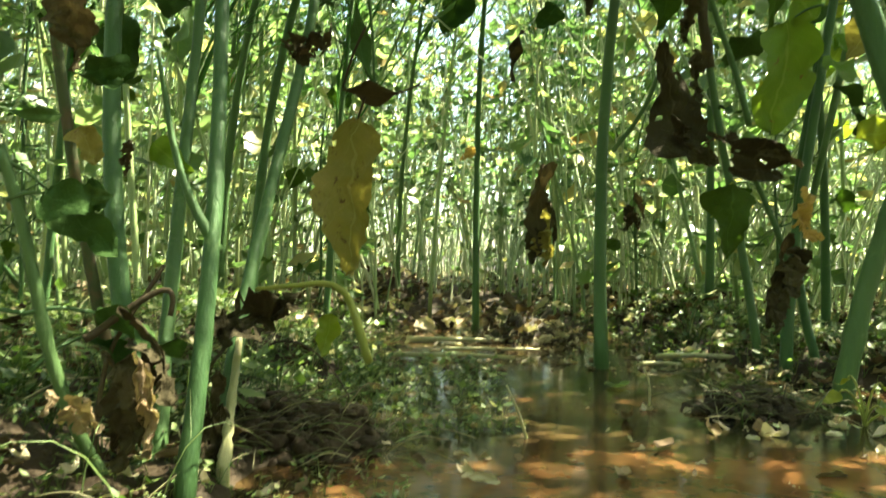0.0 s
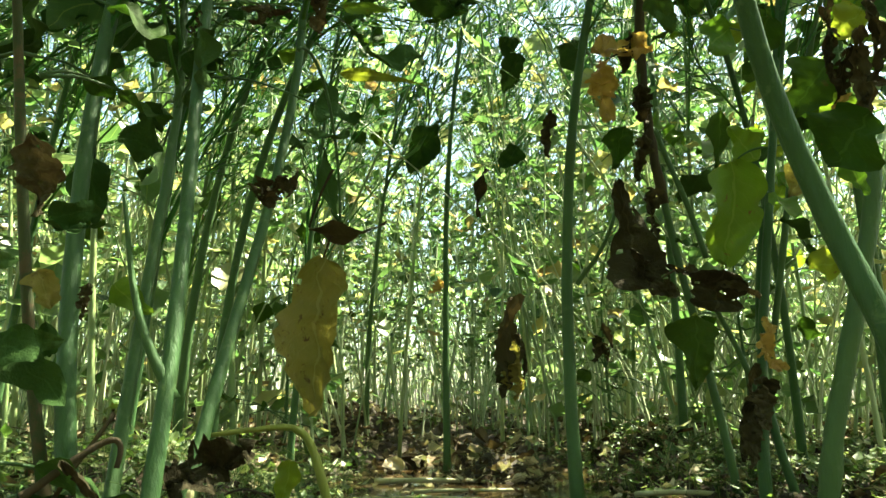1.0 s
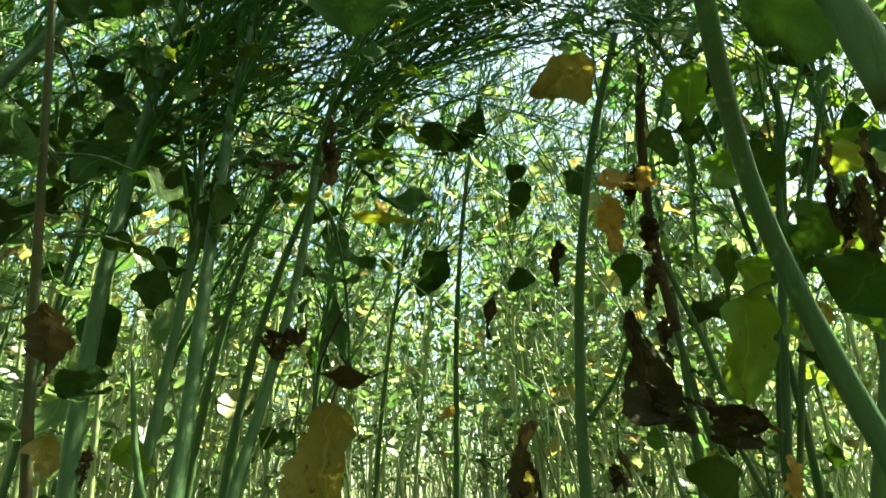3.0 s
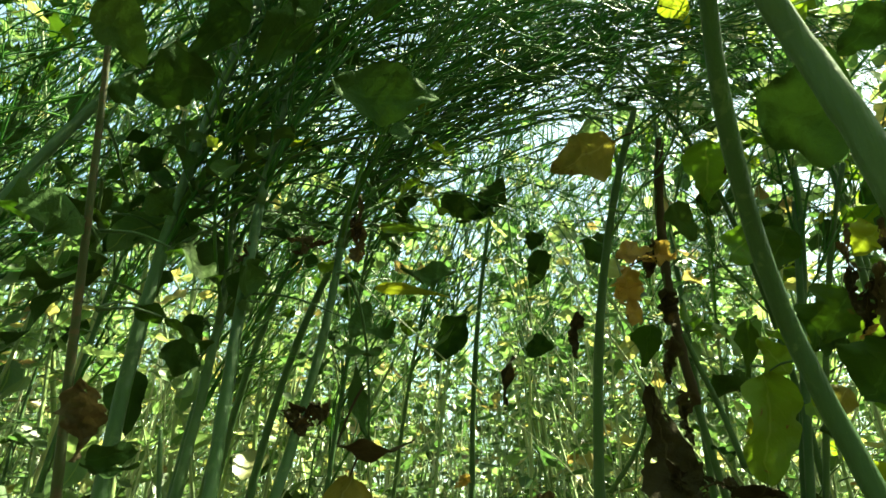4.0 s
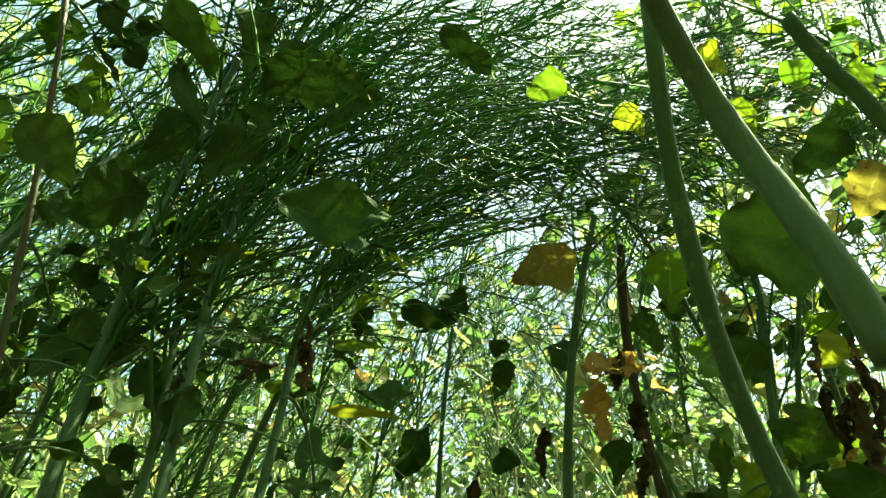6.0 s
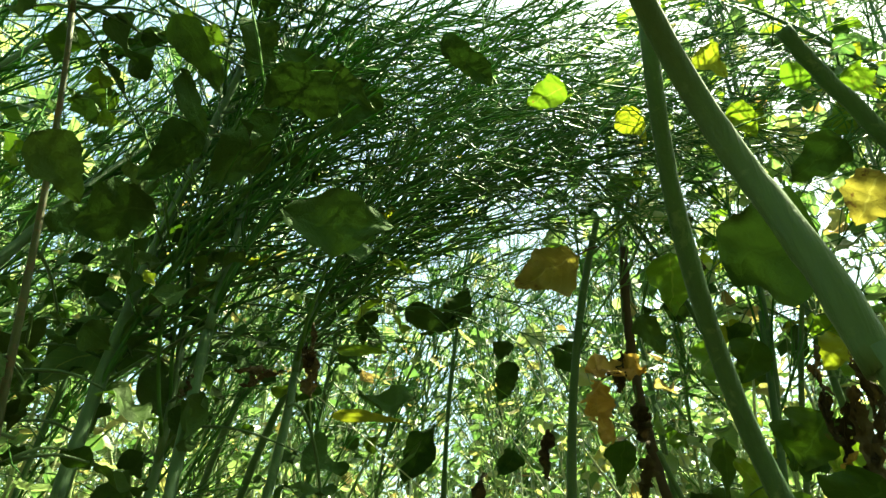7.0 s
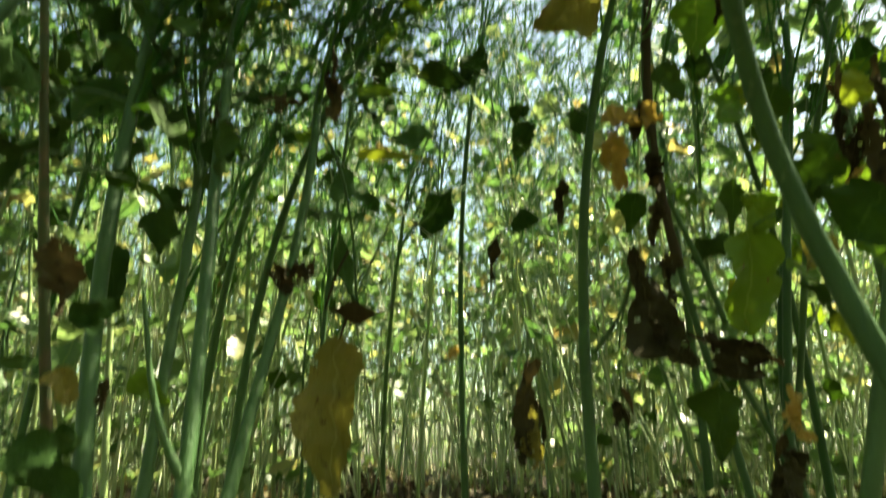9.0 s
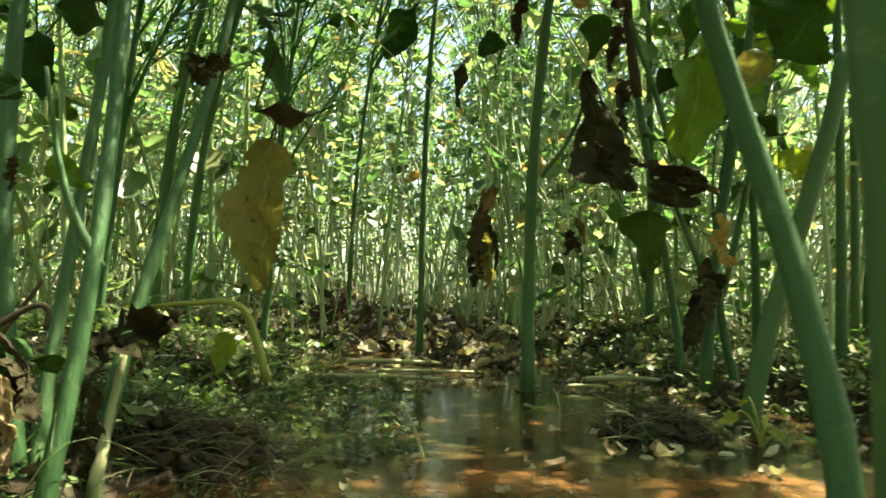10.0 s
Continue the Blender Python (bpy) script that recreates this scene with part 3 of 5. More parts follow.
stalk(plant_j, [(0.304, 0.270, 0.001), (0.327, 0.332, 0.205), (0.245, 0.404, 0.289), (0.200, 0.207, 0.513)], 0.0078, 0.0045)

plant_k = plant(0.438, 0.749, "mustard plant with shrivelled orange leaf curled round its stalk")
stalk(plant_k, [(0.438, 0.749, -0.000), (0.459, 0.780, 0.194), (0.496, 0.759, 0.398), (0.506, 0.720, 0.598)], 0.0065, 0.004)

plant_l = plant(0.442, 0.821, "mustard plant, slanting stalk wrapped in dead brown leaf above")
stalk(plant_l, [(0.442, 0.821, 0.000), (0.431, 0.862, 0.249), (0.346, 0.866, 0.493), (0.365, 0.773, 0.732)], 0.0052, 0.004)
stalk(plant_l, [(0.392, 0.847, 0.370), (0.372, 0.842, 0.492), (0.356, 0.819, 0.613), (0.365, 0.773, 0.732)], 0.0062, 0.0056, material=M_STEM_DEAD, name="dead_sheath", skin=0.5)
dry(plant_l, (0.324, 0.717, 0.542), (0.315, 0.741, 0.503), 0.033, M_LEAF_DEAD)
dry(plant_l, (0.332, 0.742, 0.489), (0.344, 0.760, 0.439), 0.033, M_LEAF_DEAD)
dry(plant_l, (0.343, 0.763, 0.433), (0.335, 0.783, 0.382), 0.033, M_LEAF_DEAD)
dry(plant_l, (0.351, 0.780, 0.374), (0.363, 0.792, 0.313), 0.033, M_LEAF_DEAD)

plant_m = plant(-0.049, 1.492, "thin dark mustard plant with a heart-shaped green leaf")
stalk(plant_m, [(-0.049, 1.492, 0.000), (-0.060, 1.480, 0.252), (-0.025, 1.444, 0.500), (0.022, 1.381, 0.741)], 0.006, 0.003)
dry(plant_b, (-0.009, 0.559, 0.246), (-0.021, 0.567, 0.116), 0.054, M_LEAF_OCHRE, stem_to=(0.004, 0.554, 0.274), facing=(0.15, -1.0, 0.2), curl=0.3, crumple=0.05, teeth=0.16, ragged=0.18, fold=0.45, full=0.5, shape=0.72, twist=0.25, droop=0.03, jag=0.1, tatter=0.015, label="large drooping ochre leaf with brown spots")
leaf(plant_b, (-0.021, 0.553, 0.270), (0.043, 0.558, 0.272), 0.027, M_LEAF_DEAD, stem_to=(0.000, 0.541, 0.317), facing=(0, 0.3, 1.0))
leaf(plant_b, (0.015, 0.529, 0.343), (-0.025, 0.521, 0.347), 0.020, M_LEAF, facing=(0, -0.6, 0.8))
leaf(plant_b, (-0.008, 0.539, 0.336), (0.009, 0.561, 0.273), 0.022, M_LEAF, facing=(0.7, -0.7, 0.2))
leaf(plant_m, (0.099, 0.998, 0.549), (0.056, 1.027, 0.472), 0.065, M_LEAF, facing=(0.1, -1, 0.1), droop=0.05)
leaf(plant_b, (0.076, 0.550, 0.425), (0.026, 0.547, 0.426), 0.032, M_LEAF, facing=(0, -0.8, 0.6))
leaf(plant_k, (0.392, 0.644, 0.359), (0.388, 0.673, 0.253), 0.069, M_LEAF_YELLOW, stem_to=(0.415, 0.628, 0.368), facing=(0.06, -1.00, -0.08), droop=0.02, label="broad yellow-green leaf lit from behind")
leaf(plant_k, (0.411, 0.635, 0.356), (0.385, 0.635, 0.392), 0.032, M_LEAF_YELLOW, facing=(-0.49, -0.82, -0.32))
dry(plant_l, (0.276, 0.719, 0.524), (0.340, 0.702, 0.516), 0.042, M_LEAF_ORANGE, facing=(0, -0.9, 0.5), curl=0.3, teeth=0.3)
dry(plant_l, (0.288, 0.723, 0.509), (0.297, 0.749, 0.446), 0.058, M_LEAF_ORANGE, stem_to=(0.319, 0.710, 0.516), curl=0.35, crumple=0.07, full=0.5, label="crumpled orange leaf shining in the sun")
leaf(plant_i, (0.397, 0.445, 0.326), (0.375, 0.471, 0.296), 0.054, M_LEAF_OLIVE, facing=(-0.72, -0.59, -0.36))
leaf(plant_d, (-0.129, 0.356, 0.227), (-0.102, 0.370, 0.229), 0.014, M_LEAF, facing=(0, -0.5, 1.0))
leaf(plant_c, (-0.166, 0.512, 0.337), (-0.136, 0.527, 0.330), 0.030, M_LEAF, facing=(0.80, -0.53, -0.28))
leaf(plant_h, (0.186, 1.115, 0.509), (0.172, 1.140, 0.429), 0.035, M_LEAF_DEAD, facing=(1, -0.5, 0))
dry(plant_g, (0.230, 0.759, 0.464), (0.228, 0.780, 0.412), 0.025, M_LEAF_DEAD)
dry(plant_h, (0.107, 1.087, 0.306), (0.083, 1.090, 0.288), 0.024, M_LEAF_ORANGE)
dry(plant_f, (-0.069, 0.398, 0.083), (-0.025, 0.408, 0.105), 0.040, M_LEAF_DEAD, facing=(0.2, -0.85, 0.45), curl=0.4)
dry(plant_l, (0.336, 0.749, 0.246), (0.304, 0.732, 0.369), 0.09, M_LEAF_DEAD, stem_to=(0.358, 0.739, 0.263), curl=0.1, crumple=0.035, twist=0.05, wave=0.06, fold=0.12, ragged=0.15, shape=0.45, full=0.95, teeth=0.1, jag=0.15, tatter=0.02, label="dark withered leaf hanging in a point")
withered(plant_l, (0.312, 0.739, 0.288), (0.336, 0.741, 0.227), 0.037, 3)
dry(plant_l, (0.402, 0.721, 0.258), (0.397, 0.729, 0.215), 0.085, M_LEAF_DEAD, curl=0.1, crumple=0.03, twist=0.05, wave=0.06, fold=0.1, ragged=0.12, shape=1.0, full=0.22, teeth=0.06, jag=0.08, tatter=0.01)
withered(plant_l, (0.353, 0.750, 0.271), (0.418, 0.726, 0.253), 0.025, 3)
dry(plant_d, (-0.131, 0.341, 0.271), (-0.129, 0.355, 0.229), 0.025, M_LEAF_DEAD, curl=0.4, crumple=0.06, twist=0.3, shape=1.2)
withered(plant_i, (0.371, 0.437, 0.424), (0.387, 0.461, 0.364), 0.020, 3)
withered(plant_i, (0.392, 0.425, 0.420), (0.401, 0.462, 0.342), 0.024, 4)
withered(plant_i, (0.398, 0.453, 0.364), (0.408, 0.461, 0.332), 0.020, 2)
withered(plant_i, (0.394, 0.464, 0.347), (0.390, 0.474, 0.331), 0.023, 2, M_LEAF_ORANGE)
dry(plant_g, (0.210, 1.093, 0.149), (0.219, 1.082, 0.284), 0.057, M_LEAF_DEAD, curl=0.2, crumple=0.06, twist=0.2, shape=0.55, full=0.45, teeth=0.2)
withered(plant_g, (0.215, 1.089, 0.222), (0.204, 1.094, 0.133), 0.037, 2)
withered(plant_g, (0.221, 1.069, 0.212), (0.210, 1.073, 0.133), 0.041, 2, M_LEAF_OCHRE)
withered(plant_g, (0.366, 1.109, 0.236), (0.368, 1.113, 0.163), 0.039, 3)
withered(plant_f, (-0.100, 0.339, 0.100), (-0.089, 0.332, 0.034), 0.026, 5)
withered(plant_f, (-0.084, 0.334, 0.087), (-0.081, 0.326, 0.041), 0.019, 3, M_LEAF_PALE)
withered(plant_a, (-0.067, 0.394, 0.076), (-0.065, 0.379, 0.008), 0.018, 4)
withered(plant_k, (0.443, 0.708, 0.210), (0.442, 0.712, 0.159), 0.030, 3, M_LEAF_ORANGE)
withered(plant_k, (0.430, 0.707, 0.159), (0.419, 0.710, 0.074), 0.041, 5)
withered(plant_b, (-0.013, 0.452, 0.290), (-0.042, 0.456, 0.254), 0.024, 3)
withered(plant_b, (-0.000, 0.427, 0.432), (-0.004, 0.441, 0.398), 0.019, 3)
withered(plant_b, (-0.019, 0.454, 0.413), (-0.052, 0.447, 0.402), 0.014, 3)
withered(plant_a, (-0.082, 0.446, 0.402), (-0.094, 0.446, 0.39), 0.012, 2)
withered(plant_e, (-0.132, 0.339, 0.063), (-0.117, 0.343, 0.042), 0.020, 3, M_LEAF_PALE)
stalk(plant_f, [(-0.126, 0.358, 0.086), (-0.117, 0.365, 0.091), (-0.081, 0.383, 0.133), (-0.088, 0.377, 0.097)], 0.0024, 0.0014, material=M_STEM_DEAD, name="dead_shoot")
stalk(plant_f, [(-0.121, 0.359, 0.026), (-0.124, 0.374, 0.092), (-0.114, 0.376, 0.086), (-0.096, 0.386, 0.125)], 0.0014, 0.0012, material=M_STEM_DEAD, name="dead_shoot")
stalk(plant_f, [(-0.071, 0.480, 0.107), (0.002, 0.498, 0.115), (-0.013, 0.495, 0.118), (0.010, 0.491, 0.053)], 0.0015, 0.0034, material=M_SHOOT, name="side_shoot", skin=0.35)
leaf(plant_f, (-0.015, 0.472, 0.091), (-0.018, 0.468, 0.061), 0.019, M_LEAF_YELLOW, facing=(0.10, -0.99, -0.13))
leaf(plant_l, (0.247, 0.578, 0.592), (0.182, 0.605, 0.571), 0.055, M_LEAF_OCHRE, stem_to=(0.266, 0.569, 0.597), facing=(-0.29, -0.75, -0.59), droop=0.03)
stalk(plant_j, [(0.248, 0.205, 0.304), (0.232, 0.206, 0.387), (0.230, 0.243, 0.436), (0.173, 0.168, 0.498)], 0.0072, 0.0056)
stalk(plant_j, [(0.285, 0.210, 0.001), (0.272, 0.200, 0.110), (0.272, 0.200, 0.200), (0.247, 0.205, 0.314)], 0.0082, 0.0073)
stalk(plant_j, [(0.351, 0.247, 0.401), (0.314, 0.235, 0.465), (0.301, 0.231, 0.475), (0.275, 0.216, 0.506)], 0.005, 0.004, name="side_shoot")
leaf(plant_j, (0.267, 0.241, 0.386), (0.229, 0.263, 0.388), 0.050, M_LEAF, facing=(-0.23, -0.83, -0.50), droop=0.03, shape=0.75, full=0.45, teeth=0.06, label="broad dark leaf against the light")
leaf(plant_c, (-0.071, 0.300, 0.446), (-0.110, 0.290, 0.428), 0.034, M_LEAF, facing=(0.67, -0.50, -0.55))
leaf(plant_c, (-0.003, 0.316, 0.457), (0.067, 0.329, 0.453), 0.037, M_LEAF, facing=(0.11, -0.98, -0.14))
leaf(plant_d, (-0.124, 0.253, 0.462), (-0.106, 0.285, 0.439), 0.026, M_LEAF, facing=(0.45, -0.82, -0.35))
leaf(plant_d, (-0.055, 0.228, 0.527), (-0.034, 0.265, 0.504), 0.021, M_LEAF, facing=(0.09, -0.81, -0.58))
leaf(plant_b, (0.096, 0.301, 0.600), (0.131, 0.325, 0.576), 0.025, M_LEAF, facing=(0.09, -0.73, -0.67))
leaf(plant_b, (-0.026, 0.315, 0.573), (0.023, 0.340, 0.560), 0.040, M_LEAF, facing=(-0.46, -0.37, -0.81))
leafy(plant_a, [(-0.092, 0.483, 0.459), (-0.060, 0.513, 0.797)], 0.12, 11, 0.038, [M_LEAF], 601)
leafy(plant_c, [(-0.187, 0.513, 0.435), (-0.072, 0.458, 0.890)], 0.13, 12, 0.042, [M_LEAF], 602)
leafy(plant_d, [(-0.162, 0.293, 0.611), (-0.207, 0.339, 0.690)], 0.10, 9, 0.042, [M_LEAF, M_LEAF, M_LEAF_OLIVE], 603)
leafy(plant_f, [(-0.124, 0.519, 0.368), (-0.164, 0.568, 0.615)], 0.12, 11, 0.038, [M_LEAF], 604)
leafy(plant_b, [(-0.033, 0.555, 0.450), (0.018, 0.626, 0.653)], 0.10, 14, 0.035, [M_LEAF, M_LEAF_YELLOW], 605)
leafy(plant_c, [(-0.187, 0.513, 0.37), (-0.16, 0.51, 0.56)], 0.08, 12, 0.045, [M_LEAF, M_LEAF_OLIVE, M_LEAF], 607)
leafy(plant_f, [(-0.124, 0.51, 0.32), (-0.13, 0.54, 0.47)], 0.08, 10, 0.042, [M_LEAF, M_LEAF, M_LEAF_FIELD_ONE], 608)
leafy(plant_d, [(-0.165, 0.40, 0.33), (-0.162, 0.33, 0.5)], 0.06, 10, 0.04, [M_LEAF, M_LEAF_OLIVE], 609)
leafy(plant_e, [(-0.144, 0.342, 0.064), (-0.165, 0.346, 0.187)], 0.05, 7, 0.04, [M_LEAF], 606)
leaf(plant_l, (0.194, 0.352, 0.607), (0.166, 0.368, 0.599), 0.023, M_LEAF_YELLOW, facing=(-0.59, -0.61, -0.53))
leaf(plant_l, (0.357, 0.608, 0.614), (0.364, 0.640, 0.553), 0.050, M_LEAF_YELLOW, facing=(-0.37, -0.85, -0.37))
leaf(plant_h, (0.140, 0.813, 0.655), (0.080, 0.835, 0.626), 0.040, M_LEAF_OLIVE, facing=(-0.3, -0.75, 0.55))
leaf(plant_h, (0.122, 0.815, 0.640), (0.148, 0.822, 0.690), 0.038, M_LEAF, facing=(0.25, -0.8, 0.5))
stalk(plant_b, [(-0.020, 0.478, 0.392), (-0.009, 0.480, 0.408), (0.008, 0.522, 0.368), (0.005, 0.555, 0.272)], 0.0015, 0.0011, name="side_shoot")

stalk(plant_a, [(-0.092, 0.483, 0.459), (-0.090, 0.500, 0.572), (-0.085, 0.511, 0.643), (-0.060, 0.513, 0.797)], 0.0042, 0.0018, name="upper_stem")
stalk(plant_b, [(-0.033, 0.555, 0.450), (-0.028, 0.560, 0.543), (0.001, 0.577, 0.577), (0.050, 0.609, 0.713)], 0.0036, 0.0016, name="upper_stem")
stalk(plant_c, [(-0.142, 0.503, 0.660), (-0.117, 0.497, 0.782), (-0.089, 0.472, 0.850), (-0.020, 0.436, 1.009)], 0.0048, 0.002, name="upper_stem")
stalk(plant_d, [(-0.162, 0.293, 0.611), (-0.162, 0.255, 0.706), (-0.186, 0.334, 0.783), (-0.149, 0.348, 0.911)], 0.0018, 0.0012, M_STEM_OLD, name="upper_stem")
stalk(plant_f, [(-0.124, 0.519, 0.368), (-0.127, 0.540, 0.506), (-0.166, 0.575, 0.584), (-0.140, 0.593, 0.779)], 0.0036, 0.0018, name="upper_stem")
crown(plant_a, [(-0.092, 0.483, 0.459), (-0.090, 0.500, 0.572), (-0.085, 0.511, 0.643), (-0.060, 0.513, 0.797)], 0.0, 22, 0.42, 22, 0.8)
crown(plant_b, [(-0.033, 0.555, 0.450), (-0.028, 0.560, 0.543), (0.001, 0.577, 0.577), (0.050, 0.609, 0.713)], 0.0, 19, 0.38, 34, 0.45)
crown(plant_c, [(-0.102, 0.383, 0.000), (-0.183, 0.452, 0.232), (-0.187, 0.513, 0.435), (-0.142, 0.503, 0.660)], 0.6, 26, 0.55, 32, 0.9, ahead=0.3)
crown(plant_c, [(-0.142, 0.503, 0.660), (-0.117, 0.497, 0.782), (-0.089, 0.472, 0.850), (-0.020, 0.436, 1.009)], 0.0, 28, 0.6, 34, 1.15, ahead=0.3)
crown(plant_d, [(-0.162, 0.293, 0.611), (-0.162, 0.255, 0.706), (-0.186, 0.334, 0.783), (-0.149, 0.348, 0.911)], 0.1, 26, 0.6, 32, 1.05, ahead=0.45)
crown(plant_f, [(-0.124, 0.519, 0.368), (-0.127, 0.540, 0.506), (-0.166, 0.575, 0.584), (-0.140, 0.593, 0.779)], 0.0, 20, 0.45, 32, 0.45)
crown(plant_g, [(0.247, 0.799, 0.000), (0.248, 0.844, 0.267), (0.258, 0.837, 0.528), (0.329, 0.746, 0.762)], 0.75, 5, 0.4, 34, 0.3)
crown(plant_h, [(0.111, 1.182, 0.000), (0.115, 1.224, 0.323), (0.105, 1.215, 0.643), (0.184, 1.138, 0.956)], 0.75, 12, 0.4, 22, 0.25)
crown(plant_l, [(0.442, 0.821, 0.000), (0.431, 0.862, 0.249), (0.346, 0.866, 0.493), (0.365, 0.773, 0.732)], 0.75, 2, 0.4, 22, 0.25)
crown(plant_m, [(-0.049, 1.492, 0.000), (-0.060, 1.480, 0.252), (-0.025, 1.444, 0.500), (0.022, 1.381, 0.741)], 0.75, 12, 0.4, 22, 0.25)
crown(plant_k, [(0.438, 0.749, -0.000), (0.459, 0.780, 0.194), (0.496, 0.759, 0.398), (0.506, 0.720, 0.598)], 0.75, 2, 0.5, 22, 0.25)
leaf(plant_c, (-0.132, 0.450, 0.207), (-0.110, 0.462, 0.187), 0.020, M_LEAF_YELLOW, facing=(0.56, -0.80, -0.22), droop=0.06, shape=0.65)
leaf(plant_d, (-0.136, 0.363, 0.160), (-0.118, 0.372, 0.165), 0.015, M_LEAF, facing=(0.33, -0.94, 0.11), droop=0.06, shape=0.65)
leaf(plant_l, (0.358, 0.692, 0.206), (0.350, 0.699, 0.131), 0.045, M_LEAF_OLIVE, facing=(-0.35, -0.94, 0.01), droop=0.06, shape=0.65)
leaf(plant_l, (0.397, 0.674, 0.427), (0.395, 0.697, 0.368), 0.028, M_LEAF_OLIVE, facing=(-0.82, -0.55, -0.16), droop=0.06, shape=0.65)
leaf(plant_i, (0.389, 0.507, 0.311), (0.373, 0.524, 0.286), 0.024, M_LEAF_OCHRE, facing=(-0.69, -0.62, -0.38), droop=0.06, shape=0.65)
leaf(plant_i, (0.409, 0.495, 0.309), (0.421, 0.496, 0.279), 0.022, M_LEAF_YELLOW, facing=(-0.25, -0.91, -0.34), droop=0.06, shape=0.65)
leaf(plant_g, (0.346, 0.845, 0.479), (0.334, 0.868, 0.425), 0.038, M_LEAF_OLIVE, facing=(-0.09, -0.57, -0.82), droop=0.06, shape=0.65)
leaf(plant_g, (0.214, 0.876, 0.601), (0.189, 0.903, 0.553), 0.034, M_LEAF, facing=(-0.24, -0.78, -0.57), droop=0.06, shape=0.65)
leaf(plant_l, (0.334, 0.683, 0.572), (0.365, 0.695, 0.533), 0.032, M_LEAF, facing=(0.06, -0.94, -0.34), droop=0.06, shape=0.65)
leaf(plant_d, (-0.127, 0.358, 0.229), (-0.103, 0.369, 0.236), 0.018, M_LEAF, facing=(0.30, -0.86, -0.41), droop=0.06, shape=0.65)
leaf(plant_d, (-0.139, 0.357, 0.206), (-0.164, 0.341, 0.204), 0.008, M_LEAF, facing=(0.32, -0.93, 0.18), droop=0.06, shape=0.65)
leaf(plant_d, (-0.147, 0.388, 0.206), (-0.139, 0.395, 0.185), 0.019, M_LEAF_OCHRE, facing=(0.69, -0.71, 0.15), droop=0.06, shape=0.65)
dry(plant_c, (-0.124, 0.401, 0.200), (-0.127, 0.402, 0.179), 0.011, M_LEAF_DEAD, droop=0.06, shape=0.65)
leaf(plant_d, (-0.131, 0.390, 0.166), (-0.147, 0.382, 0.164), 0.018, M_LEAF, facing=(0.47, -0.85, -0.23), droop=0.06, shape=0.65)
leaf(plant_k, (0.320, 0.560, 0.792), (0.353, 0.582, 0.753), 0.037, M_LEAF_YELLOW, facing=(-0.42, -0.29, -0.86), droop=0.06, shape=0.65)
leaf(plant_k, (0.436, 0.526, 0.765), (0.462, 0.543, 0.729), 0.029, M_LEAF_YELLOW, facing=(-0.53, -0.67, -0.52), droop=0.06, shape=0.65)
leaf(plant_k, (0.418, 0.521, 0.853), (0.448, 0.539, 0.821), 0.030, M_LEAF_YELLOW, facing=(-0.17, -0.62, -0.76), droop=0.06, shape=0.65)
leaf(plant_k, (0.509, 0.526, 0.792), (0.530, 0.495, 0.804), 0.034, M_LEAF_YELLOW, facing=(-0.67, -0.39, -0.63), droop=0.06, shape=0.65)
leaf(plant_k, (0.506, 0.432, 0.723), (0.532, 0.444, 0.689), 0.034, M_LEAF_YELLOW, facing=(-0.50, -0.66, -0.56), droop=0.06, shape=0.65)
leaf(plant_j, (0.349, 0.295, 0.500), (0.325, 0.325, 0.488), 0.029, M_LEAF, facing=(-0.54, -0.42, -0.72), droop=0.06, shape=0.65)
leaf(plant_j, (0.368, 0.300, 0.476), (0.357, 0.326, 0.454), 0.034, M_LEAF_OCHRE, facing=(-0.56, -0.73, -0.39), droop=0.06, shape=0.65)
dry(plant_k, (0.350, 0.531, 0.560), (0.344, 0.549, 0.533), 0.019, M_LEAF_DEAD, droop=0.06, shape=0.65)
leaf(plant_d, (-0.227, 0.377, 0.546), (-0.218, 0.370, 0.562), 0.016, M_LEAF_YELLOW, facing=(0.95, -0.02, -0.32), droop=0.06, shape=0.65)
leaf(plant_d, (-0.173, 0.376, 0.590), (-0.159, 0.382, 0.593), 0.015, M_LEAF_YELLOW, facing=(0.50, -0.74, -0.45), droop=0.06, shape=0.65)
leaf(plant_d, (-0.175, 0.350, 0.614), (-0.160, 0.362, 0.612), 0.016, M_LEAF_YELLOW, facing=(0.19, -0.36, -0.91), droop=0.06, shape=0.65)
leaf(plant_c, (-0.140, 0.385, 0.415), (-0.123, 0.399, 0.405), 0.019, M_LEAF, facing=(0.62, -0.47, -0.62), droop=0.06, shape=0.65)
leaf(plant_k, (0.471, 0.647, 0.437), (0.456, 0.669, 0.391), 0.047, M_LEAF_OLIVE, facing=(-0.56, -0.81, -0.19), droop=0.06, shape=0.65)
leaf(plant_k, (0.512, 0.595, 0.501), (0.491, 0.618, 0.480), 0.040, M_LEAF_YELLOW, facing=(-0.61, -0.44, -0.66), droop=0.06, shape=0.65)
leaf(plant_k, (0.462, 0.672, 0.539), (0.443, 0.701, 0.496), 0.041, M_LEAF_OLIVE, facing=(-0.30, -0.95, 0.10), droop=0.06, shape=0.65)
leaf(plant_k, (0.486, 0.587, 0.405), (0.465, 0.611, 0.370), 0.047, M_LEAF_YELLOW, facing=(-0.44, -0.62, -0.65), droop=0.06, shape=0.65)
leaf(plant_c, (-0.072, 0.307, 0.409), (-0.067, 0.313, 0.403), 0.007, M_LEAF_YELLOW, facing=(0.30, -0.94, -0.13), droop=0.06, shape=0.65)
leaf(plant_b, (0.005, 0.544, 0.470), (0.051, 0.549, 0.468), 0.011, M_LEAF_YELLOW, facing=(0.22, -0.86, -0.46), droop=0.06, shape=0.65)
